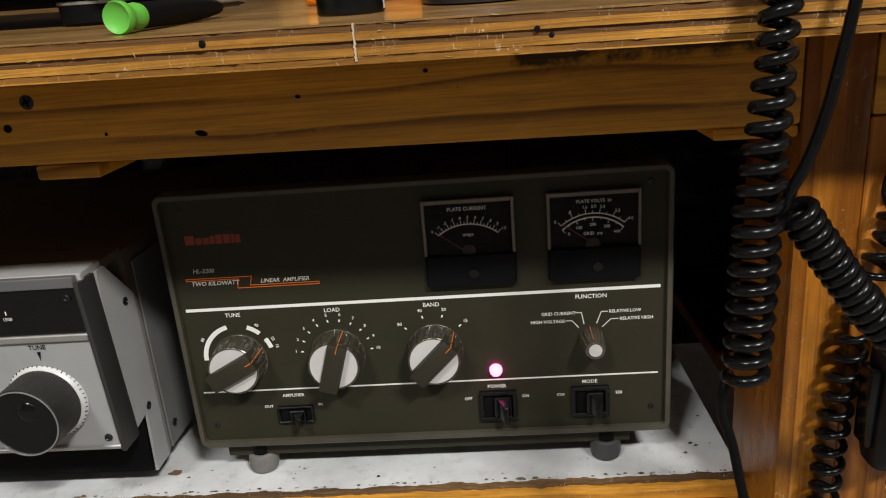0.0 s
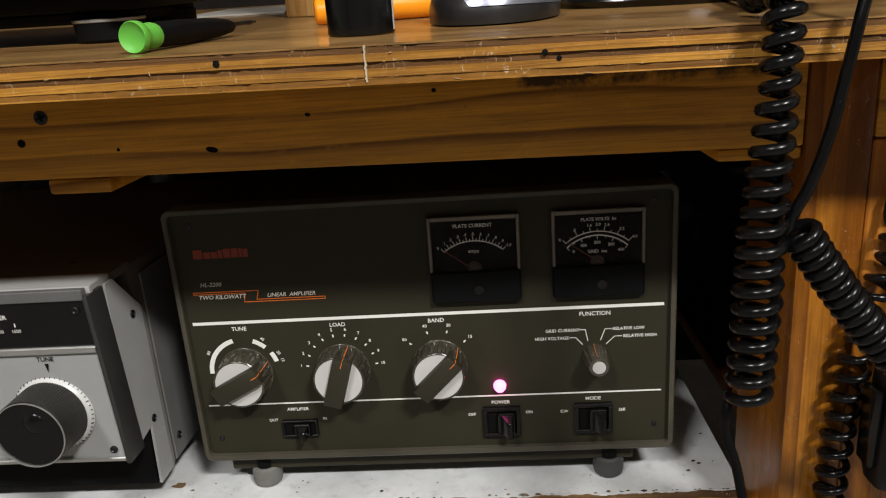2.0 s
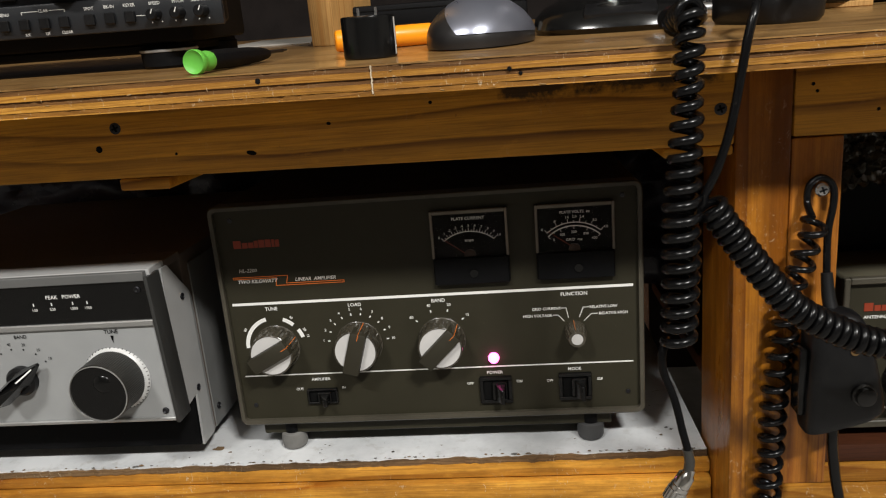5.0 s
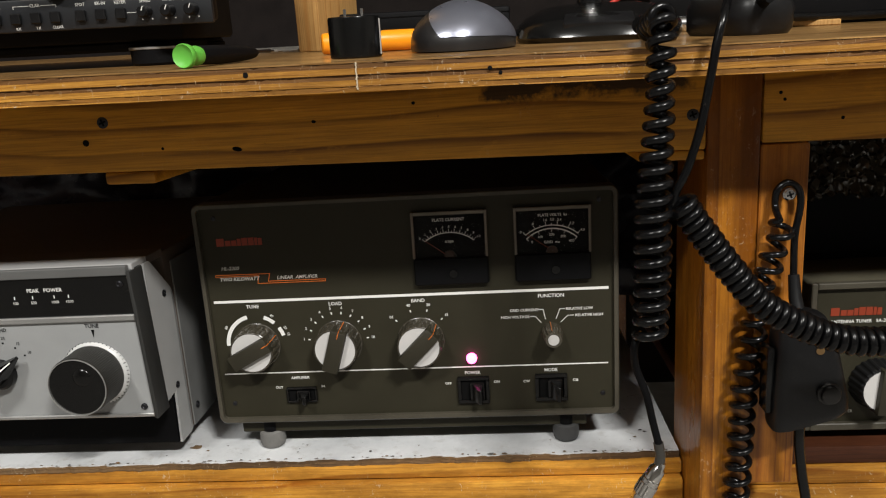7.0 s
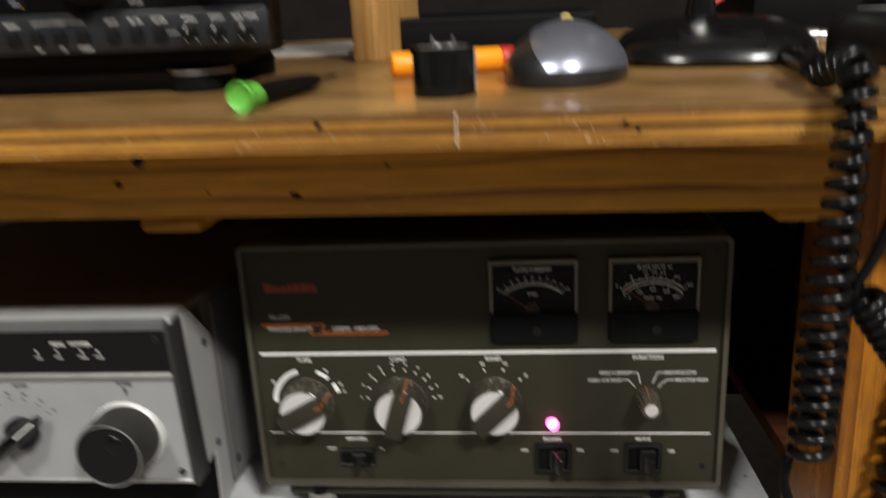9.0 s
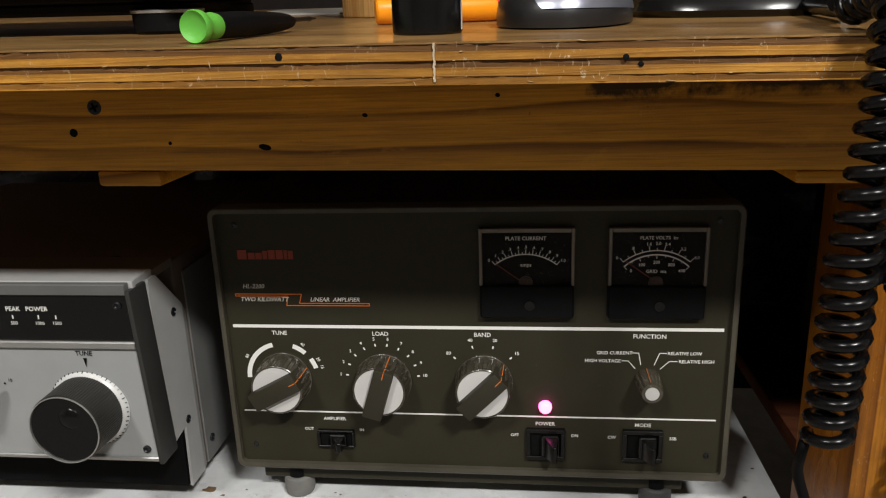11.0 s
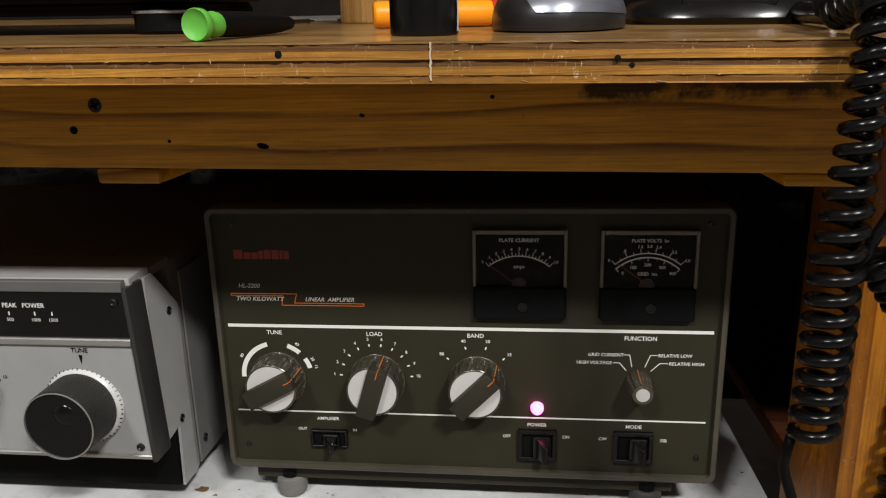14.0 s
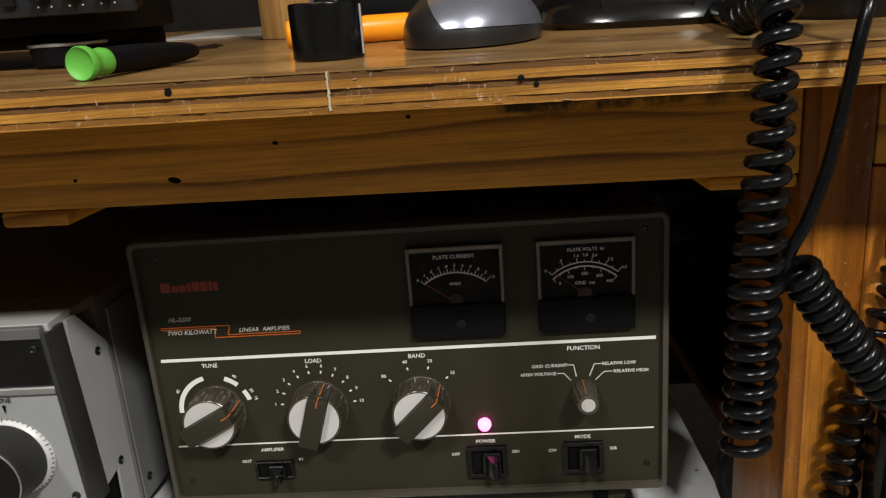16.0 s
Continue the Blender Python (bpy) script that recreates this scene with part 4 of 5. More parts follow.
for i in range(len(pts)):
    bm.faces.new((a[i], a[(i + 1) % len(pts)], b[(i + 1) % len(pts)], b[i]))
side = part("side_plate", bm, GREY_CASE, cp, "light grey side plate with screws", smooth=None)
bm = bmesh.new()
ring = [[bm.verts.new((x, y, z)) for x, y, z in ((CX - 0.0006 - d, 0.0140, 0.3640), (CX - 0.0034 - d, 0.0240, 0.3640), (CX - 0.0034 - d, 0.0240, 0.5010), (CX - 0.0006 - d, 0.0140, 0.5130))] for d in (0.0, 0.0018)]
bm.faces.new(ring[0]), bm.faces.new(ring[1][::-1])
for i in range(4):
    bm.faces.new((ring[0][i], ring[1][i], ring[1][(i + 1) % 4], ring[0][(i + 1) % 4]))
part("side_flange", bm, GREY_CASE, cp, smooth=None)
part("side_cover", box(CX - 0.0029, CX - 0.0014, 0.0242, 0.335, 0.3645, 0.5360, 0.0004), GREY_SIDE, cp, smooth=None)
for y, z in ((-0.001, 0.5115), (-0.002, 0.4205), (0.034, 0.3830)):
    m = pose(CX - 0.0006, y, z, 0, 90, 0)
    part("side_screw", lathe([(0.0034, -0.0005), (0.0032, 0.0010), (0.0016, 0.0016), (0.0012, 0.0008), (0, 0.0008)], m, 20), DARK_STEEL, cp)
part("top_bezel", leaning(box(CL, CX - 0.0006, -0.0505, -0.0462, 0.5440, 0.5528, 0.0006, 2)), GREY_CASE, cp)
part("top_flange", leaning(box(CL, CX - 0.0030, -0.0462, -0.0190, 0.5440, 0.5520, 0.0006)), GREY_CASE, cp)
part("top_cover", leaning(box(CL, CX - 0.0030, -0.0188, 0.0125, 0.5440, 0.5512, 0.0006)), BROWN_TOP, cp)
part("top_strip", leaning(box(CL, CX - 0.0036, -0.0560, -0.0500, 0.5440, 0.5522, 0.0006)), GREY_MID, cp)
part("end_trim", leaning(box(CX - 0.0035, CX + 0.0003, -0.0580, -0.0345, 0.4080, 0.5478, 0.0012, 2)), GREY_TRIM, cp, "dark grey end trim")
fp = part("face", leaning(box(CL, CX - 0.0038, -0.0535, -0.020, 0.4110, 0.5045, 0.0005)), GREY_PANEL, cp, "light grey printed face")
part("lower_lip", leaning(box(CL, CX - 0.0038, -0.0562, -0.0535, 0.4092, 0.4128, 0.0008)), SILVER, cp)
part("divider", leaning(box(CL, CX - 0.0038, -0.0565, -0.0530, 0.5030, 0.5085, 0.0009)), SILVER, cp, "satin aluminium divider strip")
dp = part("display", leaning(box(CL, CX - 0.0038, -0.0538, -0.020, 0.5085, 0.5440)), BLACK_GLOSS, cp, "glossy black power display")
for x, z in ((-0.2385, 0.5360), (-0.2390, 0.4190)):
    m = front(x, lean(-0.0540, z), z)
    part("face_screw", lathe([(0.0030, -0.001), (0.0030, 0.0006), (0.0018, 0.0012), (0.0012, 0.0005), (0, 0.0005)], m, 20), DARK_STEEL, cp)


def on_face(parent, words, x, z, size, mat, off=0.0004):
    lettering(parent, words, x, lean(-0.0538, z) - off, z, size, mat)


on_face(dp, "PEAK   POWER", -0.3065, 0.5330, 0.0048, WHITE_INK)
for x, s in ((-0.3350, "100"), (-0.3185, "500"), (-0.2990, "1000"), (-0.2860, "1500")):
    on_face(dp, s, x, 0.5220, 0.0036, GREY_INK)
    z = 0.5268
    part("marker", box(x - 0.0004, x + 0.0004, lean(-0.0542, z), lean(-0.0538, z), z - 0.0014, z + 0.0014), WHITE_INK, dp, smooth=None)
on_face(fp, "TUNE", -0.2715, 0.4985, 0.0050, BLACK_INK)
on_face(fp, "BAND", -0.3560, 0.4975, 0.0044, BLACK_INK)
bm = bmesh.new()
y = lean(-0.0541, 0.492)
bm.faces.new([bm.verts.new(q) for q in ((-0.2730, y, 0.4948), (-0.2700, y, 0.4948), (-0.2715, y, 0.4875))])
part("arrow", bm, BLACK_INK, fp, smooth=None)
BX, BZ = -0.3640, 0.4560
for a, s in ((-30, "80"), (-8, "40"), (14, "20"), (36, "15"), (56, "10")):
    x, z = BX + 0.030 * math.sin(radians(a)), BZ + 0.030 * math.cos(radians(a))
    part("dot", lathe([(0.0008, 0), (0.0008, 0.0002), (0, 0.0002)], front(x, lean(-0.0538, z), z), 10), BLACK_INK, fp)
    on_face(fp, s, x + 0.0050 * math.sin(radians(a)) * 1.2, z + 0.0050 * math.cos(radians(a)), 0.0036, BLACK_INK)

# roller counter knob with its graduated skirt
m = front(-0.2762, lean(-0.0538, 0.452), 0.4538)
TD = 0.0325                                          # its depth
tk = part("tuning_knob", lathe([(0.0268, 0.0030), (0.0270, 0.0050), (0.0262, TD - 0.0012), (0.0258, TD - 0.0002), (0.0252, TD), (0.0247, TD - 0.0010), (0, TD - 0.0016)], m, 180, 0.0005, 90, upto=TD - 0.0015), plain("worn_black_knurl", (0.020, 0.019, 0.016), 0.42, vary=0.2, bumpy=0.1, dust=0.2), cp, "large black knurled tuning knob", smooth=25)
part("skirt", lathe([(0.0302, 0.0), (0.0300, 0.0012), (0.0272, 0.0042), (0, 0.0042)], m, 64), plain("pale_silver_skirt", (0.70, 0.70, 0.69), 0.40, 0.1, vary=0.06, bumpy=0.04), tk, "silver graduated skirt")
part("face_disc", lathe([(0.0246, TD - 0.0012), (0.0240, TD - 0.0006), (0, TD - 0.0010)], m, 64), BLACK_GLOSS, tk)
part("ring", lathe([(0.0256, TD - 0.0008), (0.0256, TD + 0.0006), (0.0248, TD + 0.0006), (0.0248, TD - 0.0014)], m, 64, caps=False), SILVER, tk)
part("finger_dimple", lathe([(0.0088, TD - 0.0018), (0.0080, TD - 0.0006), (0.0058, TD + 0.0006), (0.0030, TD + 0.0012), (0, TD + 0.0014)], m @ Matrix.Translation((0.005, 0.0085, 0)), 28), BLACK_GLOSS, tk)
bm = bmesh.new()
for i in range(50):
    r0 = 0.0286 if i % 5 else 0.0279
    add_box(bm, -0.00025, 0.00025, r0, 0.0299, 0.0, 0.0005, m=m @ pose(0, 0, 0, 0, 0, 360 * i / 50) @ Matrix.Translation((0, 0.0300, 0.0012)) @ pose(0, 0, 0, -47, 0, 0) @ Matrix.Translation((0, -0.0300, 0)))
part("graduations", bm, BLACK_INK, tk, smooth=None)
m = front(BX, lean(-0.0538, BZ), BZ) @ pose(0, 0, 0, 0, 0, -52) @ Matrix.Diagonal((1.25, 1.2, 1.0, 1))
bk = part("band_knob", lathe([(0.0110, 0.0), (0.0110, 0.006), (0.0090, 0.0090), (0, 0.0090)], m, 40), BLACK_SATIN, cp, "black pointer knob")
bm = bmesh.new()
lo = [bm.verts.new(m @ Vector(q)) for q in ((-0.0062, -0.020, 0.008), (0.0062, -0.020, 0.008), (0.0066, 0.006, 0.008), (0.0010, 0.0240, 0.008), (-0.0010, 0.0240, 0.008), (-0.0066, 0.006, 0.008))]
hi = [bm.verts.new(m @ Vector(q)) for q in ((-0.0036, -0.018, 0.0225), (0.0036, -0.018, 0.0225), (0.0034, 0.006, 0.0225), (0.0006, 0.0225, 0.0130), (-0.0006, 0.0225, 0.0130), (-0.0034, 0.006, 0.0225))]
bm.faces.new(lo), bm.faces.new(hi[::-1])
for i in range(6):
    bm.faces.new((lo[i], lo[(i + 1) % 6], hi[(i + 1) % 6], hi[i]))
part("pointer", bm, BLACK_GLOSS, bk, smooth=None)
part("pointer_line", box(-0.0005, 0.0005, 0.008, 0.0226, 0.0, 0.0004, m=m @ Matrix.Translation((0, 0, 0.0226)) @ Matrix.Translation((0, 0.006, 0)) @ pose(0, 0, 0, -30, 0, 0) @ Matrix.Translation((0, -0.006, 0))), WHITE_INK, bk, smooth=None)
part("top_screw", lathe([(0.0042, 0), (0.0036, 0.0012), (0, 0.0014)], pose(-0.280, 0.020, 0.5485), 20), BLACK_SATIN, cp)
for x in (-0.575, -0.25):
    for y in (0.035, 0.31):
        part("foot", lathe([(0.009, 0), (0.010, 0.003), (0.009, 0.0158), (0, 0.0158)], pose(x, y, SHELF), 20), BLACK_MATT, cp)

# ---------------------------------------------------------------- the olive antenna tuner
RX, RY = 0.3500, -0.008
at = thing("antenna_tuner", pose(0.52, 0.15, 0.351), "olive antenna tuner behind the hanging microphone", "antenna tuner")
bm = bmesh.new()
add_prism(bm, round_rect(RX, RX + 0.37, 0.3625, 0.4995, 0.004), RY + 0.001, 0.31)
part("case", bm, plain("olive_case", (0.085, 0.077, 0.052), 0.55, spec=0.3, vary=0.12, grain=1200, bumpy=0.3, dust=0.1), at, "olive painted steel case")
bm = bmesh.new()
for q in ((RX, RX + 0.005, 0.3625, 0.4997), (RX + 0.365, RX + 0.37, 0.3625, 0.4997), (RX + 0.005, RX + 0.365, 0.4940, 0.4997), (RX + 0.005, RX + 0.365, 0.3625, 0.3690)):
    add_box(bm, q[0], q[1], RY - 0.006, RY + 0.001, q[2], q[3], 0.0008)
part("bezel", bm, OLIVE_RIM, at)
ap = part("front_panel", box(RX + 0.005, RX + 0.365, RY - 0.001, RY + 0.002, 0.3690, 0.4940), OLIVE, at)
for x, w, h in ((0, .0072, .0072), (.0082, .0050, .0050), (.0138, .0050, .0050), (.0194, .0034, .0064), (.0234, .0054, .0072), (.0294, .0054, .0072), (.0354, .0026, .0070), (.0386, .0038, .0064)):
    part("mark", box(RX + .0185 + x, RX + .0185 + x + w, RY - .0016, RY - .0012, .4690, .4690 + h), RED_INK, ap, smooth=None)
lettering(ap, "ANTENNA TUNER   SA-2060", RX + .0185, RY - .0015, .4635, .0042, WHITE_INK, "LEFT")
m = front(RX + 0.060, RY - 0.001, 0.4060)
nk = part("knob", lathe([(0.0230, 0.0), (0.0232, 0.003), (0.0212, 0.0182), (0.0200, 0.0198), (0.0188, 0.0192), (0, 0.0192)], m, 96, 0.0009, 24), BLACK_SATIN, at, "dark fluted knob with pale inlays", smooth=25)
part("inlay", lathe([(0.0186, 0.0188), (0.0186, 0.0197), (0, 0.0197)], m, 40), KNOB_INLAY, nk)
part("grip_bar", box(-0.0070, 0.0070, -0.0206, 0.0203, 0.014, 0.0255, 0.0012, 2, m=m @ pose(0, 0, 0, 0, 0, -4)), KNOB_BAR, nk)
lettering(ap, "TRANSMITTER", RX + .0180, RY - .0015, .3790, .0038, GREY_INK, "LEFT")
for x in (RX + 0.03, RX + 0.34):
    for y in (0.02, 0.28):
        part("foot", lathe([(0.009, 0), (0.0095, 0.008), (0.008, 0.0120), (0, 0.0120)], pose(x, y, 0.351), 20), BLACK_MATT, at)

# ---------------------------------------------------------------- cords and the hanging microphone
p0 = D @ Vector((0.222, 0.200, 0.008))
p1 = D @ Vector((0.205, 0.090, 0.008))
c1 = thing("coiled_cord", pose(0.182, -0.182, 0.62), "thick black coiled cord hanging over the table edge", "cord")
ax = [tuple(D @ Vector((0.1880, 0.032, 0.0100))), tuple(D @ Vector((0.1880, 0.010, 0.0150))), (0.1868, -0.1770, 0.7165), (0.1848, -0.1830, 0.6980), (0.1845, -0.1825, 0.669), (0.183, -0.182, 0.638), (0.181, -0.1825, 0.600), (0.1808, -0.182, 0.563), (0.1795, -0.182, 0.5215)]
rad = lambda t: 0.0062 + 0.0026 * min(1, max(0, (t - 0.35) / 0.3))
line = coil_line(ax, rad, 25.2, 18, 1.0, 0.10)
tail = smooth_line([line[-1], (0.1700, -0.180, 0.5135), (0.1725, -0.172, 0.497), (0.180, -0.168, 0.4756), (0.1855, -0.166, 0.452), (0.1905, -0.165, 0.4300), (0.1895, -0.165, 0.4190)], 8)
lead = smooth_line([p0, p1, (line[0] + p1) / 2 + Vector((0, 0, 0.004)), line[0]], 6)
part("coil", tube(line, 0.0030, 8), CORD_BLACK, c1, smooth=60)
part("lead", tube(lead, 0.0060, 10), CORD_BLACK, c1, smooth=60)
part("tail", tube(tail[:-7], 0.0026, 8), BLACK_MATT, c1, smooth=60)
part("strain_relief", tube([tail[-12], tail[-8], tail[-4], tail[-1]], 0.0036, 10), plain("clear_grey_sleeve", (0.035, 0.033, 0.029), 0.3), c1, "dull grey strain relief", smooth=60)
m = look((0.1895, -0.165, 0.4190), (0.1740, -0.165, 0.3900)) @ pose(0, 0, 0, 180, 0, 0) @ Matrix.Diagonal((0.85, 0.85, 1, 1))
pg = part("plug", lathe([(0.0040, -0.004), (0.0048, 0.0), (0.0066, 0.002), (0.0070, 0.010), (0.0076, 0.0105), (0.0076, 0.0260), (0.0068, 0.0270), (0.0068, 0.0360), (0, 0.0360)], m, 32), CHROME, c1, "nickel plated microphone plug")
part("collar", lathe([(0.0070, 0.0130), (0.0083, 0.0140), (0.0083, 0.0230), (0.0070, 0.0240)], m, 48, 0.0003, 24, caps=False), CHROME, pg)

c2 = thing("coiled_cord", pose(0.24, -0.19, 0.58), "tight black coiled cord running to a hand microphone", "cord")
s0 = D @ Vector((0.262, 0.085, 0.030))
straight = smooth_line([s0, (0.2370, -0.140, 0.7330), (0.2235, -0.174, 0.7195), (0.2175, -0.181, 0.7030), (0.2142, -0.181, 0.683), (0.2090, -0.181, 0.654), (0.2020, -0.181, 0.630), (0.1950, -0.181, 0.6150), (0.1946, -0.181, 0.6095)], 8)
ax = [(0.1975, -0.183, 0.6090), (0.2040, -0.183, 0.5990), (0.2130, -0.183, 0.5860), (0.2285, -0.183, 0.5645), (0.2465, -0.183, 0.5430), (0.2675, -0.183, 0.5290), (0.2920, -0.183, 0.5180), (0.3160, -0.183, 0.5140), (0.3500, -0.183, 0.5165), (0.3900, -0.180, 0.530)]
line = coil_line(ax, 0.0070, 40, 16, 2.2, 0.06)
part("lead", tube(straight + [line[0]], 0.0027, 10), CORD_BLACK, c2, smooth=60)
part("coil", tube(line, 0.0027, 8), CORD_BLACK, c2, smooth=60)

c3 = thing("coiled_cord", pose(0.28, -0.09, 0.47), "loose black coiled cord looped over a screw", "cord")
ax = [(0.2945, -0.088, 0.5740), (0.2935, -0.088, 0.5620), (0.2890, -0.088, 0.5490), (0.2865, -0.088, 0.5370), (0.2815, -0.089, 0.5240), (0.2785, -0.089, 0.5030), (0.2765, -0.088, 0.4830), (0.2738, -0.088, 0.4640), (0.2708, -0.088, 0.4270), (0.2698, -0.088, 0.3870), (0.2680, -0.088, 0.3450), (0.268, -0.088, 0.30)]
line = coil_line(ax, lambda t: 0.0072 if t < 0.3 else 0.0080, 20.5, 18, 0.6, 0.16)
loop = smooth_line([line[0], (0.2905, -0.083, 0.5830), (0.2915, -0.083, 0.5950), (0.2990, -0.083, 0.6005), (0.3068, -0.083, 0.5950), (0.3082, -0.084, 0.5830), (0.3045, -0.086, 0.560), (0.3035, -0.090, 0.5300)], 8)
part("coil", tube(line, 0.0025, 8), CORD_BLACK, c3, smooth=60)
part("loop", tube(loop, 0.0026, 10), CORD_BLACK, c3, smooth=60)
part("strain_relief", tube([(0.3035, -0.090, 0.5320), (0.3040, -0.094, 0.5150), (0.3055, -0.100, 0.5000)], lambda t: 0.0040 + 0.0014 * t, 12), BLACK_SATIN, c3, smooth=60)
hook = thing("screw", pose(0.2985, FACE, 0.592), "steel pan head screw holding the cord loop", "screw")
part("head", lathe([(0.0048, 0.0), (0.0048, 0.0016), (0.0036, 0.0030), (0, 0.0034)], front(0.2985, FACE - 0.0105, 0.5925), 24), STEEL, hook)
part("shank", lathe([(0.0022, -0.004), (0.0022, 0.012), (0, 0.012)], front(0.2985, FACE + 0.001, 0.5925), 12), STEEL, hook)
bm = bmesh.new()
for a in (20, 110):
    add_box(bm, -0.0026, 0.0026, -0.0005, 0.0005, 0.0030, 0.0038, m=front(0.2985, FACE - 0.0105, 0.5925) @ pose(0, 0, 0, 0, 0, a))
part("cross_slot", bm, BLACK_INK, hook, smooth=None)

mic = thing("hand_microphone", pose(0.31, -0.1, 0.46), "black hand microphone hanging upside down from its cord", "microphone")


def loft(sections, n=28):
    """A closed body through rounded sections: (centre, half width, half depth, power, x tilt)."""
    bm = bmesh.new()
    prev = None
    for (cx, cy, cz), hx, hy, p in sections:
        ring = []
        for i in range(n):
            a = 2 * math.pi * i / n
            c, s = math.cos(a), math.sin(a)
            ring.append(bm.verts.new((cx + hx * math.copysign(abs(c) ** p, c), cy + hy * math.copysign(abs(s) ** p, s), cz)))
        if prev:
            for i in range(n):
                bm.faces.new((prev[i], prev[(i + 1) % n], ring[(i + 1) % n], ring[i]))
        else:
            bm.faces.new(ring)
        prev = ring
    bm.faces.new(prev[::-1])
    return bm


secs = [((0.3035, -0.104, 0.5090), 0.0090, 0.009, 0.8), ((0.3045, -0.104, 0.5060), 0.0150, 0.013, 0.6), ((0.3060, -0.104, 0.4960), 0.0200, 0.0155, 0.5), ((0.3085, -0.104, 0.4700), 0.0235, 0.0165, 0.45),
        ((0.3110, -0.104, 0.4450), 0.0268, 0.0170, 0.42), ((0.3118, -0.104, 0.4290), 0.0272, 0.0165, 0.42), ((0.3110, -0.104, 0.4230), 0.0255, 0.0150, 0.5), ((0.3100, -0.104, 0.4200), 0.0200, 0.010, 0.6)]
bm = loft(secs)
for v in bm.verts:                                   # the lower end is cut aslant
    if v.co.z < 0.446:
        v.co.z += (v.co.x - 0.3110) * 0.32 * (0.446 - v.co.z) / 0.026
body = part("body", bm, BLACK_SATIN, mic, smooth=50)
part("button", lathe([(0.0085, -0.002), (0.0085, 0.002), (0.0076, 0.0030), (0.0070, 0.0030), (0.0066, 0.0058), (0.0052, 0.0066), (0, 0.0068)], front(0.3205, -0.1205, 0.4500), 32), MOUSE_DARK, mic, "round black hanger button")
part("talk_bar", box(0.2795, 0.2850, -0.1120, -0.0960, 0.4300, 0.4820, 0.0016, 2), BLACK_GLOSS, mic, "black press to talk bar")
part("badge", lathe([(0.0030, 0), (0.0030, 0.0004), (0, 0.0004)], front(0.3130, -0.1206, 0.4830), 20), plain("dull_gold_badge", (0.20, 0.12, 0.05), 0.4, 0.6), mic, "small worn gold badge")
part("cord", tube(smooth_line([(0.3105, -0.100, 0.4260), (0.3110, -0.098, 0.4000), (0.3150, -0.097, 0.3700), (0.3205, -0.096, 0.3400), (0.3220, -0.096, 0.3000)], 6), 0.0040, 10), BLACK_GLOSS, mic, smooth=60)

# ---------------------------------------------------------------- things on the table top
# transceiver
rd = thing("transceiver", desk(-0.33, 0.03), "black radio transceiver with many buttons and dials", "radio")
FY = -0.066 - LIP                                     # its face, in the table's own depth


def onrd(name, bm, mat, parent, label="", smooth=35):
    bmesh.ops.transform(bm, matrix=D @ Matrix.Translation((0, 0, 0.0035)), verts=bm.verts)
    return part(name, bm, mat, parent, label, smooth=smooth)


DF = lambda x, w: D @ front(x, FY, w + 0.0035)
onrd("body", box(-0.52, -0.152, FY + 0.012, FY + 0.13, 0.0155, 0.155, 0.004, 2), BLACK_MATT, rd)
face = onrd("front_panel", box(-0.52, -0.122, FY, FY + 0.014, 0.0280, 0.160, 0.003, 2), RADIO_FACE, rd, "black moulded front panel")
onrd("control_strip", box(-0.515, -0.1205, FY - 0.004, FY + 0.001, 0.0262, 0.0500, 0.0016, 2), RADIO_STRIP, rd, "slate grey control strip")
onrd("underside", box(-0.50, -0.170, FY + 0.024, FY + 0.15, 0.0080, 0.0160, 0.002), BLACK_MATT, rd)
for x in (-0.183, -0.46):
    for dy in (0.033, 0.125):
        f = part("foot", lathe([(0.0196, 0), (0.0212, 0.002), (0.0216, 0.0120), (0.0216, 0.0150), (0.0205, 0.0158), (0, 0.0158)], D @ pose(x, FY + dy, 0), 28), BLACK_MATT, rd)
        if dy < 0.1:
            part("ring", lathe([(0.0213, 0.0122), (0.0224, 0.0128), (0.0224, 0.0142), (0.0213, 0.0148)], D @ pose(x, FY + dy, 0), 28, caps=False), SILVER, f, "thin bright ring")
SY = FY - 0.004
for x, w in ((-0.3225, .0095), (-0.3060, .0075), (-0.2890, .0075), (-0.2731, .0075), (-0.2572, .0075), (-0.2417, .0075), (-0.2217, .0075), (-0.2060, .0075), (-0.1904, .0075), (-0.340, .014), (-0.362, .0095), (-0.382, .0095)):
    onrd("button", box(x - w / 2, x + w / 2, SY - 0.0032, SY, 0.0320, 0.0402, 0.0007), BLACK_SATIN, rd)
for x in (-0.1709, -0.1529, -0.1349):
    k = part("small_knob", lathe([(0.0046, 0), (0.0042, 0.0085), (0.0034, 0.0095), (0, 0.0095)], D @ front(x, SY, 0.0400), 24), BLACK_SATIN, rd)
    part("pointer_line", box(-0.0003, 0.0003, 0.0006, 0.0040, 0.0094, 0.0098, m=D @ front(x, SY, 0.0400) @ pose(0, 0, 0, 0, 0, -25)), WHITE_INK, k, smooth=None)
    for a in (-35, 35):
        part("dot", lathe([(0.0005, 0), (0.0005, 0.0002), (0, 0.0002)], D @ front(x + 0.0066 * math.sin(radians(a)), SY, 0.0400 - 0.0066 * math.cos(radians(a))), 8), WHITE_INK, rd)


def rd_text(s, x, w, size, y=SY):
    lettering(rd, s, 0, 0, 0, size, GREY_INK, m=D @ front(x, y - 0.0003, w + 0.0035))


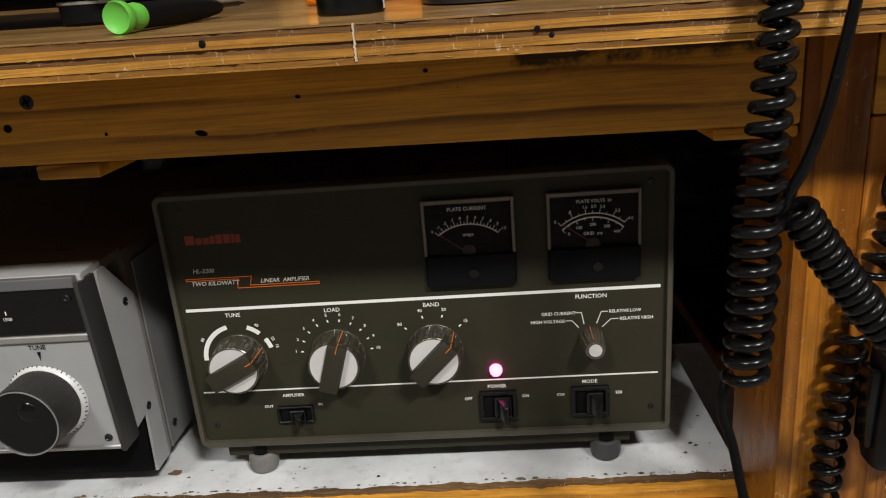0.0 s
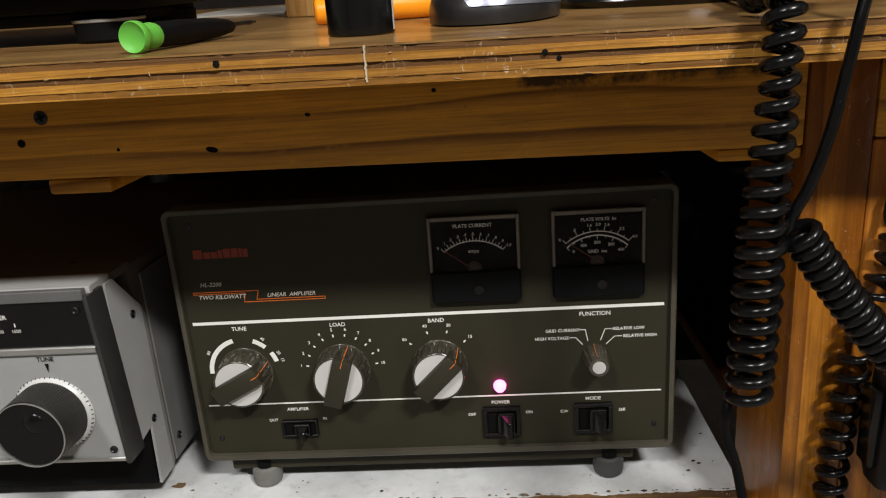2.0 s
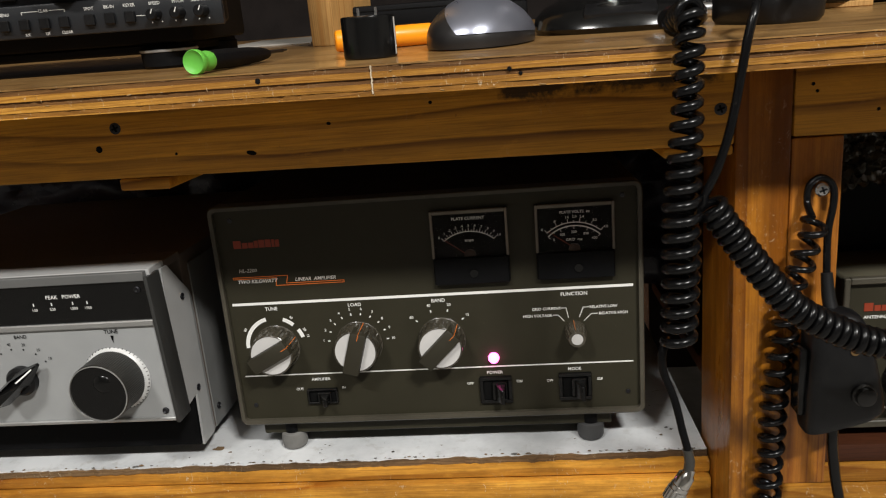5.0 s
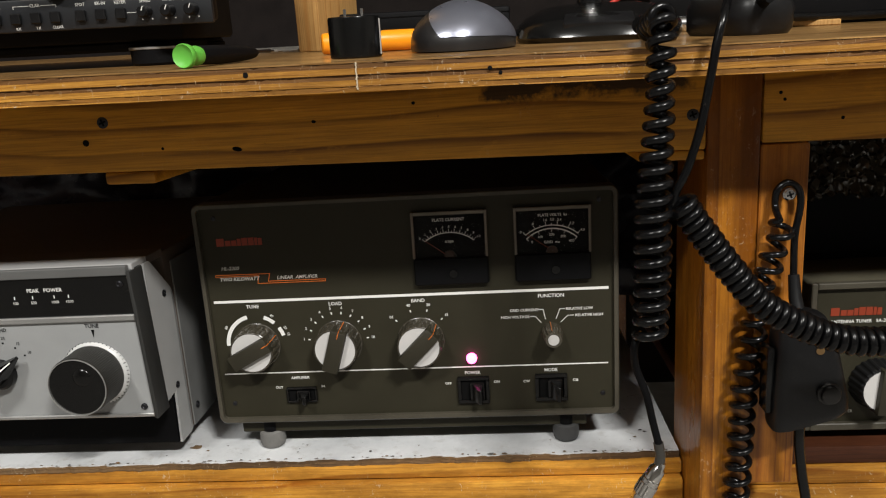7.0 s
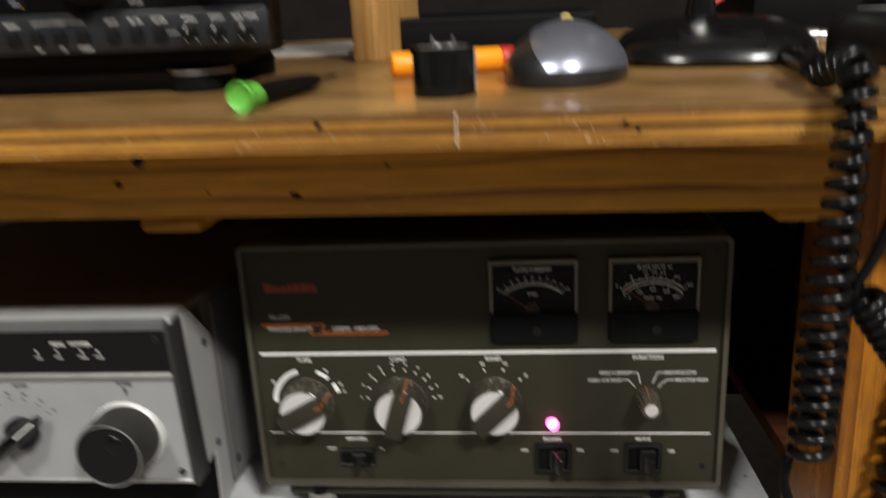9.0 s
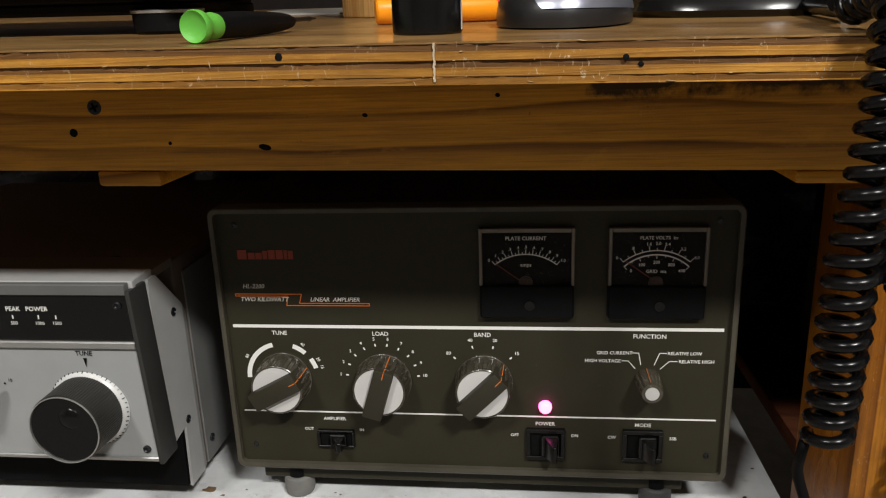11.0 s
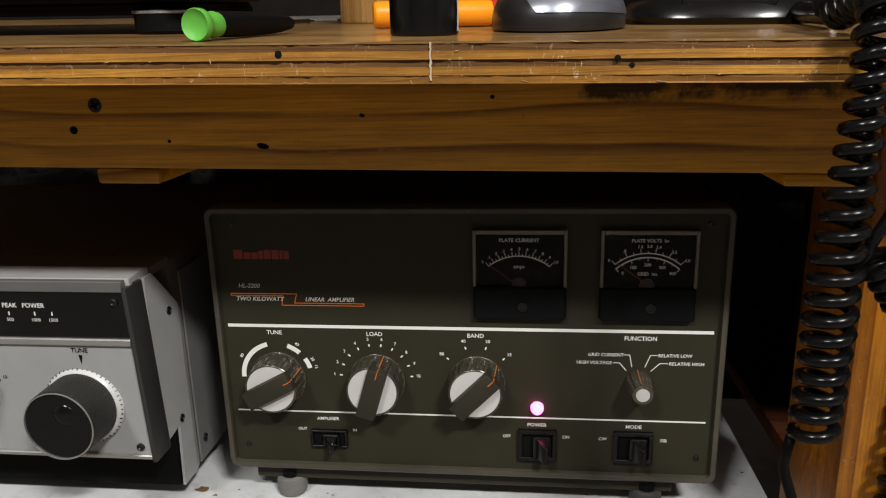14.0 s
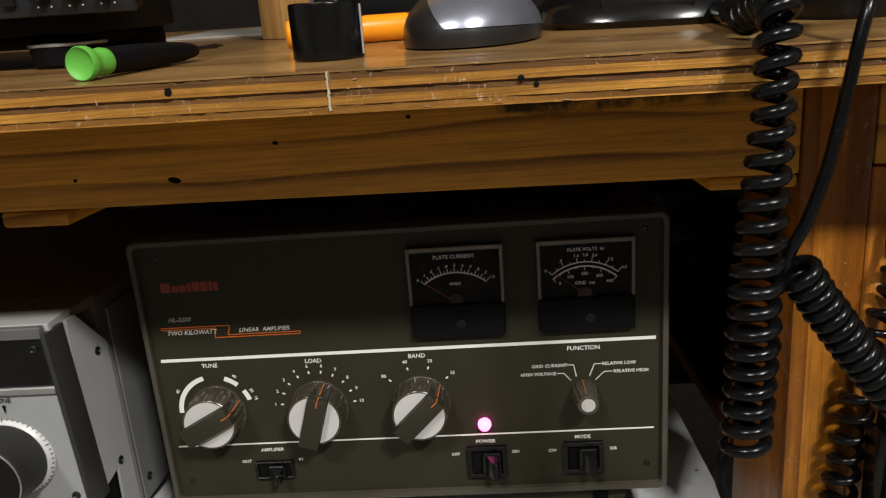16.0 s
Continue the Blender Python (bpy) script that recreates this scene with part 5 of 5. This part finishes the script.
for s, x, w in (("MENU", -0.2890, .0440), ("SPOT", -0.2217, .0440), ("BK-IN", -0.2060, .0442), ("KEYER", -0.1904, .0442), ("SPEED", -0.1709, .0442), ("PITCH", -0.1529, .0444), ("SIDE TONE", -0.1349, .0444), ("CLAR", -0.2572, .0450)):
    rd_text(s, x, w, .0032)
for s, x in (("RX", -0.2731), ("TX", -0.2572), ("CLEAR", -0.2417)):
    rd_text(s, x, .0288, .0030)
for x0, x1, w0, w1 in ((-0.2745, -0.2618, .0448, .0452), (-0.2525, -0.2402, .0448, .0452), (-0.2745, -0.2741, .0432, .0452), (-0.2406, -0.2402, .0432, .0452), (-0.1862, -0.1760, .0362, .0366)):
    onrd("printed_line", box(x0, x1, SY - 0.0004, SY - 0.0001, w0, w1), GREY_INK, rd, smooth=None)
rd_text("LOCK", -0.2060, .0560, .0034, FY)
for x, w, r, mt in ((-0.2360, 0.0850, 0.0265, BLACK_SATIN), (-0.1560, 0.0830, 0.0200, BLACK_SATIN)):
    k = part("dial_knob", lathe([(r * 1.12, 0), (r * 1.10, 0.003), (r, 0.005), (r * 0.98, 0.020), (r * 0.93, 0.0222), (r * 0.86, 0.0212), (0, 0.0205)], DF(x, w), 96, 0.0004, 48), mt, rd, "large black tuning dial", smooth=30)
    part("face_disc", lathe([(r * 0.84, 0.0208), (r * 0.84, 0.0216), (0, 0.0216)], DF(x, w), 48), BLACK_MATT, k)
bm = bmesh.new()
for i in range(44):
    a = -140 + 280 * i / 43
    add_box(bm, -0.00025, 0.00025, 0.0252 - (0.0014 if i % 5 == 0 else 0), 0.0282, 0.0, 0.0003, m=DF(-0.1560, 0.0830) @ pose(0, 0, 0, 0, 0, a))
part("scale_marks", bm, GREY_INK, rd, smooth=None)
for i in range(3):
    for j in range(5):
        x, w = -0.3190 + 0.0175 * i, 0.0575 + 0.0125 * j
        b = onrd("key", box(x - .0065, x + .0065, FY - .0030, FY, w - .0042, w + .0042, .0009), RADIO_FACE, rd)
        part("legend", box(-0.0032, 0.0018, -0.0010, 0.0012, 0.0, 0.0002, m=D @ front(x, FY - 0.0030, w + 0.0035)), KEY_PRINT, b, smooth=None)
        part("legend", box(0.0030, 0.0044, -0.0022, -0.0008, 0.0, 0.0002, m=D @ front(x, FY - 0.0030, w + 0.0035)), AMBER_PRINT, b, smooth=None)

# screwdriver
ang = -10.5
sd = thing("screwdriver", desk(-0.1145, -0.150, 0.0080, ang) @ pose(0, 0, 0, -1.6) @ Matrix.Diagonal((0.70, 0.98, 0.70, 1)), "small dark screwdriver with a bright green end cap", "screwdriver")
m = pose(0, 0, 0, -90, 0, 0)
part("end_cap", lathe([(0, 0.0012), (0.0050, 0.0010), (0.0088, 0.0000), (0.0106, -0.0010), (0.0114, 0.0002), (0.0112, 0.0035), (0.0088, 0.0062), (0.0078, 0.0085), (0.0088, 0.0112), (0.0094, 0.0145), (0.0088, 0.0172), (0, 0.0172)], m, 40), GREEN_CAP, sd, "bright green swivel cap", local=True, smooth=50)
part("handle", lathe([(0.0080, 0.0170), (0.0092, 0.0200), (0.0094, 0.0420), (0.0086, 0.0700), (0.0074, 0.0860), (0.0056, 0.0960), (0.0040, 0.1000), (0, 0.1000)], m @ pose(0, 0, 0, 0.6, 0, 0), 24, 0.0006, 8), BLACK_MATT, sd, "dark grey ribbed handle", local=True)
part("shaft", lathe([(0.0019, 0.0990), (0.0019, 0.1200), (0.0024, 0.1230), (0.0012, 0.1270), (0.0008, 0.1320), (0, 0.1325)], m @ pose(0, 0, 0, 1.2, 0, 0), 12), DARK_STEEL, sd, local=True)

# capacitor
ca = thing("capacitor", desk(-0.0092, -0.1010) @ Matrix.Diagonal((1.04, 1.04, 0.97, 1)), "black can capacitor standing on its base, terminals up", "capacitor")
part("can", lathe([(0.0168, 0), (0.0176, 0.0010), (0.0176, 0.0272), (0.0172, 0.0284), (0.0162, 0.0288), (0.0158, 0.0278), (0, 0.0276)], pose(0, 0, 0), 48), BLACK_GLOSS, ca, "glossy black sleeve", local=True)
part("top_disc", lathe([(0.0152, 0.0276), (0.0150, 0.0283), (0, 0.0283)], pose(0, 0, 0), 40), GREY_MID, ca, local=True)
for x in (-0.0058, 0.0058):
    part("terminal", box(x - 0.0009, x + 0.0009, -0.0005, 0.0005, 0.028, 0.0340, 0.0002), STEEL, ca, "bright tinned terminal", local=True)
bm = bmesh.new()
prev = None
for i in range(7):
    a = radians(-14 + 1.5 * i)
    q = [bm.verts.new((0.01785 * math.cos(a), 0.01785 * math.sin(a), h)) for h in (0.002, 0.0268)]
    if prev:
        bm.faces.new((prev[0], q[0], q[1], prev[1]))
    prev = q
part("polarity_stripe", bm, GREY_INK, ca, local=True)

# orange marker
mk = thing("marker_pen", desk(-0.0570, 0.0030, 0.0090, 17), "orange plastic marker lying behind the capacitor", "pen")
m = pose(0, 0, 0, 0, 90, 0)
part("barrel", lathe([(0.0070, 0), (0.0084, 0.0012), (0.0088, 0.004), (0.0088, 0.080), (0.0082, 0.0815), (0, 0.0815)], m, 32), ORANGE_PLASTIC, mk, local=True)
part("cap", lathe([(0.0086, 0.0815), (0.0090, 0.0820), (0.0088, 0.092), (0.0070, 0.0940), (0, 0.0940)], m, 32), RED_PLASTIC, mk, "red cap", local=True)
part("print", box(0.040, 0.052, -0.0020, 0.0020, 0.0086, 0.0090), BLACK_INK, mk, local=True, smooth=None)

# mouse, seen from behind
ms = thing("computer_mouse", desk(0.0660, -0.0330, 0.0, -14) @ Matrix.Diagonal((1.11, 1.10, 0.93, 1)), "silver and charcoal computer mouse", "mouse")


def mouse_shell(silver):
    """The mouse's body as one shape, of which each shell takes its own faces."""
    bm = bmesh.new()
    nu, nv = 72, 30
    rows = []
    for j in range(nv + 1):
        t = j / nv * 0.985
        row = []
        for i in range(nu):
            a = 2 * math.pi * i / nu
            c, s = math.cos(a), math.sin(a)
            w = (1 - t ** 2.3) ** 0.62 * (1 + 0.03 * math.sin(t * 3.1))
            x = 0.0345 * (1 - 0.08 * max(0, s)) * w * math.copysign(abs(c) ** 0.9, c)
            y = 0.0560 * w * math.copysign(abs(s) ** 0.9, s)
            h = 0.0400 * t * (1 - 0.32 * max(0.0, (y + 0.012) / 0.068) ** 1.5)
            row.append(bm.verts.new((x, y, h + 0.001)))
        rows.append(row)
    for a, b in zip(rows, rows[1:]):
        for i in range(nu):
            bm.faces.new((a[i], a[(i + 1) % nu], b[(i + 1) % nu], b[i]))
    bm.faces.new(rows[0]), bm.faces.new(rows[-1])
    if silver:
        for v in bm.verts:
            v.co *= 1.012
        for co, no in (((0, 0, 0.0085), (-0.02, 0.05, 1)), ((-0.0050, -0.030, 0.0180), (1, -0.06, 0.85))):
            bmesh.ops.bisect_plane(bm, geom=[*bm.verts, *bm.edges, *bm.faces], plane_co=co, plane_no=no, clear_inner=True)
    return bm


part("base", mouse_shell(False), MOUSE_DARK, ms, "charcoal lower shell", local=True, smooth=60)
part("top_shell", mouse_shell(True), MOUSE_SILVER, ms, "silver top shell", local=True, smooth=60)
part("mark", box(-0.006, 0.008, -0.006, -0.003, 0.0395, 0.0412), BLACK_INK, ms, local=True)
part("scroll_wheel", lathe([(0.010, -0.003), (0.0105, 0), (0.010, 0.003), (0, 0.003)], pose(0, 0.036, 0.024, 0, 90, 0), 24), BLACK_MATT, ms, local=True)

# desk microphone stand
st = thing("desk_microphone_base", desk(0.182, 0.068, 0, -8) @ Matrix.Diagonal((1.16, 1.1, 1.1, 1)), "glossy black desk microphone base with a bright stem", "microphone stand")
bm = loft([((0, 0, 0.0), 0.0600, 0.0600, 0.72), ((0, 0, 0.004), 0.0630, 0.0630, 0.72), ((0, 0.001, 0.0120), 0.0620, 0.0610, 0.72), ((0, 0.004, 0.0190), 0.0560, 0.0520, 0.72), ((0, 0.010, 0.0260), 0.0430, 0.0360, 0.7), ((0, 0.012, 0.0285), 0.0300, 0.0250, 0.7)], 48)
part("base", bm, BLACK_GLOSS, st, local=True, smooth=50)
part("talk_bar", box(-0.024, 0.026, -0.052, -0.030, 0.0175, 0.0235, 0.0020, 2, m=pose(0, 0, 0.0, 20, 0, 0) @ pose(0, 0, 0.0105)), BLACK_SATIN, st, "black press to talk bar", local=True)
part("hub", lathe([(0.0150, 0.0), (0.0105, 0.004), (0.0090, 0.012), (0.0086, 0.026), (0, 0.026)], pose(-0.006, 0.020, 0.026), 32), BLACK_GLOSS, st, "black tapered hub", local=True)
part("stem", lathe([(0.0060, 0.0), (0.0060, 0.150), (0, 0.150)], pose(-0.006, 0.020, 0.046), 24), CHROME, st, "bright metal stem", local=True)
part("collar", lathe([(0.0078, 0.0), (0.0078, 0.012), (0.0070, 0.014), (0, 0.014)], pose(-0.006, 0.020, 0.048), 24), CHROME, st, local=True)

# hand microphone lying on the table
hm = thing("hand_microphone", desk(0.283, -0.004, 0, 20), "black hand microphone lying by the table edge", "microphone")
bm = loft([((0, 0, 0), 0.026, 0.040, 0.6), ((0, 0, 0.004), 0.0285, 0.0430, 0.6), ((0, 0, 0.020), 0.0290, 0.0435, 0.6), ((0, 0, 0.030), 0.0260, 0.0400, 0.65), ((0, 0.002, 0.034), 0.0200, 0.032, 0.7)], 36)
part("body", bm, BLACK_SATIN, hm, local=True, smooth=50)
part("grille", box(-0.013, 0.013, -0.006, 0.024, 0.0338, 0.0358, 0.0014, 2), GREY_MID, hm, "grey speaker grille", local=True)
part("cord_boot", tube([(-0.006, -0.030, 0.020), (-0.012, -0.046, 0.026), (-0.016, -0.056, 0.026)], lambda t: 0.006 - 0.0025 * t, 12), BLACK_MATT, hm, local=True, smooth=60)

# things at the back of the table
up = thing("shelf_upright", desk(-0.0890, 0.142), "pale pine upright standing on the table top", "post")
part("post", box(-0.030, 0.000, 0.0, 0.072, 0.0, 0.42, 0.002, 2, m=pose(0, 0, 0, 0, 0, -24)), PINE_PALE, up, local=True)
fb = thing("equipment_box", desk(0.006, 0.245), "flat black equipment case on the table", "case")
part("body", box(-0.095, 0.100, -0.070, 0.090, 0.004, 0.036, 0.003, 2), BLACK_MATT, fb, local=True)
part("seam", box(-0.0945, 0.0995, -0.0706, -0.0698, 0.030, 0.031), BLACK_GLOSS, fb, local=True, smooth=None)
for x in (-0.08, 0.085):
    part("foot", box(x - 0.008, x + 0.008, -0.06, 0.08, 0.0, 0.0045), BLACK_MATT, fb, local=True)
cd = thing("card_sheet", desk(-0.200, 0.340, 0, 4), "flat sheet of grey card lying on the table", "card")
part("sheet", box(-0.060, 0.050, -0.085, 0.120, 0.0, 0.0020, 0.0004), CARD_GREY, cd, local=True)
bb = thing("equipment_box", desk(0.42, 0.28), "black equipment case with a bright rear edge", "case")
part("body", box(-0.16, 0.22, -0.05, 0.16, 0.004, 0.060, 0.003, 2), BLACK_MATT, bb, local=True)
part("foot", box(-0.14, 0.20, -0.04, 0.14, 0.0, 0.0045), BLACK_MATT, bb, local=True)
tb = thing("scrap_board", desk(0.345, 0.205, 0, -18), "pale offcut of pine board", "board")
part("board", box(-0.065, 0.10, -0.016, 0.016, 0.0, 0.006, 0.001), PINE_PALE, tb, local=True)
cn = thing("coax_plug", desk(0.300, 0.150, 0.0085, -8), "nickel plated coaxial plug lying on the table", "plug")
m = pose(0, 0, 0, 0, 90, 0)
part("shell", lathe([(0.0060, -0.028), (0.0078, -0.026), (0.0078, -0.008), (0.0064, -0.007), (0.0064, 0.018), (0.0078, 0.019), (0.0080, 0.032), (0, 0.032)], m, 32), STEEL, cn, local=True)
part("cable", tube(smooth_line([(0.030, 0, 0), (0.07, 0.012, 0.002), (0.14, 0.05, 0.0), (0.22, 0.08, 0.0)], 6), 0.0048, 10), CORD_BLACK, cn, local=True, smooth=60)
for i, (a, b, c, wm) in enumerate((((0.215, 0.245, 0.030), (0.262, 0.255, 0.056), (0.300, 0.262, 0.078), RED_PLASTIC), ((0.345, 0.24, 0.065), (0.362, 0.225, 0.055), (0.372, 0.215, 0.046), RED_PLASTIC))):
    pts = [D @ Vector((q[0], q[1] - LIP, q[2])) for q in (a, b, c)]
    lw = thing("power_lead", Matrix.Translation(pts[0]), "red power lead with a white plastic connector", "cable", "power leads")
    drop = [D @ Vector((a[0] - 0.03, a[1] + 0.05 - LIP, 0.003))] if i == 0 else [D @ Vector((a[0] + 0.02, a[1] + 0.03 - LIP, 0.0625))]
    part("wire", tube(smooth_line(drop + pts, 6), 0.0026, 8), wm, lw, smooth=60)
    d = (pts[2] - pts[1]).normalized()
    bm = box(-0.0080, 0.0080, -0.0060, 0.0060, -0.004, 0.0180, 0.0014, 1, m=look(pts[2], pts[2] - d))
    part("connector", bm, WHITE_PLASTIC, lw, "white plastic connector")
tie = thing("cable_tie", desk(0.071, 0.050, 0.0) @ Matrix.Diagonal((0.62, 0.7, 0.86, 1)), "creased pale yellow paper tag", "tag")
part("strip", tube(smooth_line([(-0.004, -0.02, 0.002), (-0.010, 0.0, 0.030), (-0.002, 0.004, 0.042), (0.012, -0.006, 0.034), (0.026, -0.012, 0.020), (0.030, -0.014, 0.002)], 6), 0.0028, 6), YELLOW_PLASTIC, tie, local=True)
part("tab", box(0.024, 0.040, -0.010, -0.006, 0.016, 0.034, 0.001, m=pose(0, 0, 0, 0, 12, 20)), CARD_GREY, tie, local=True)
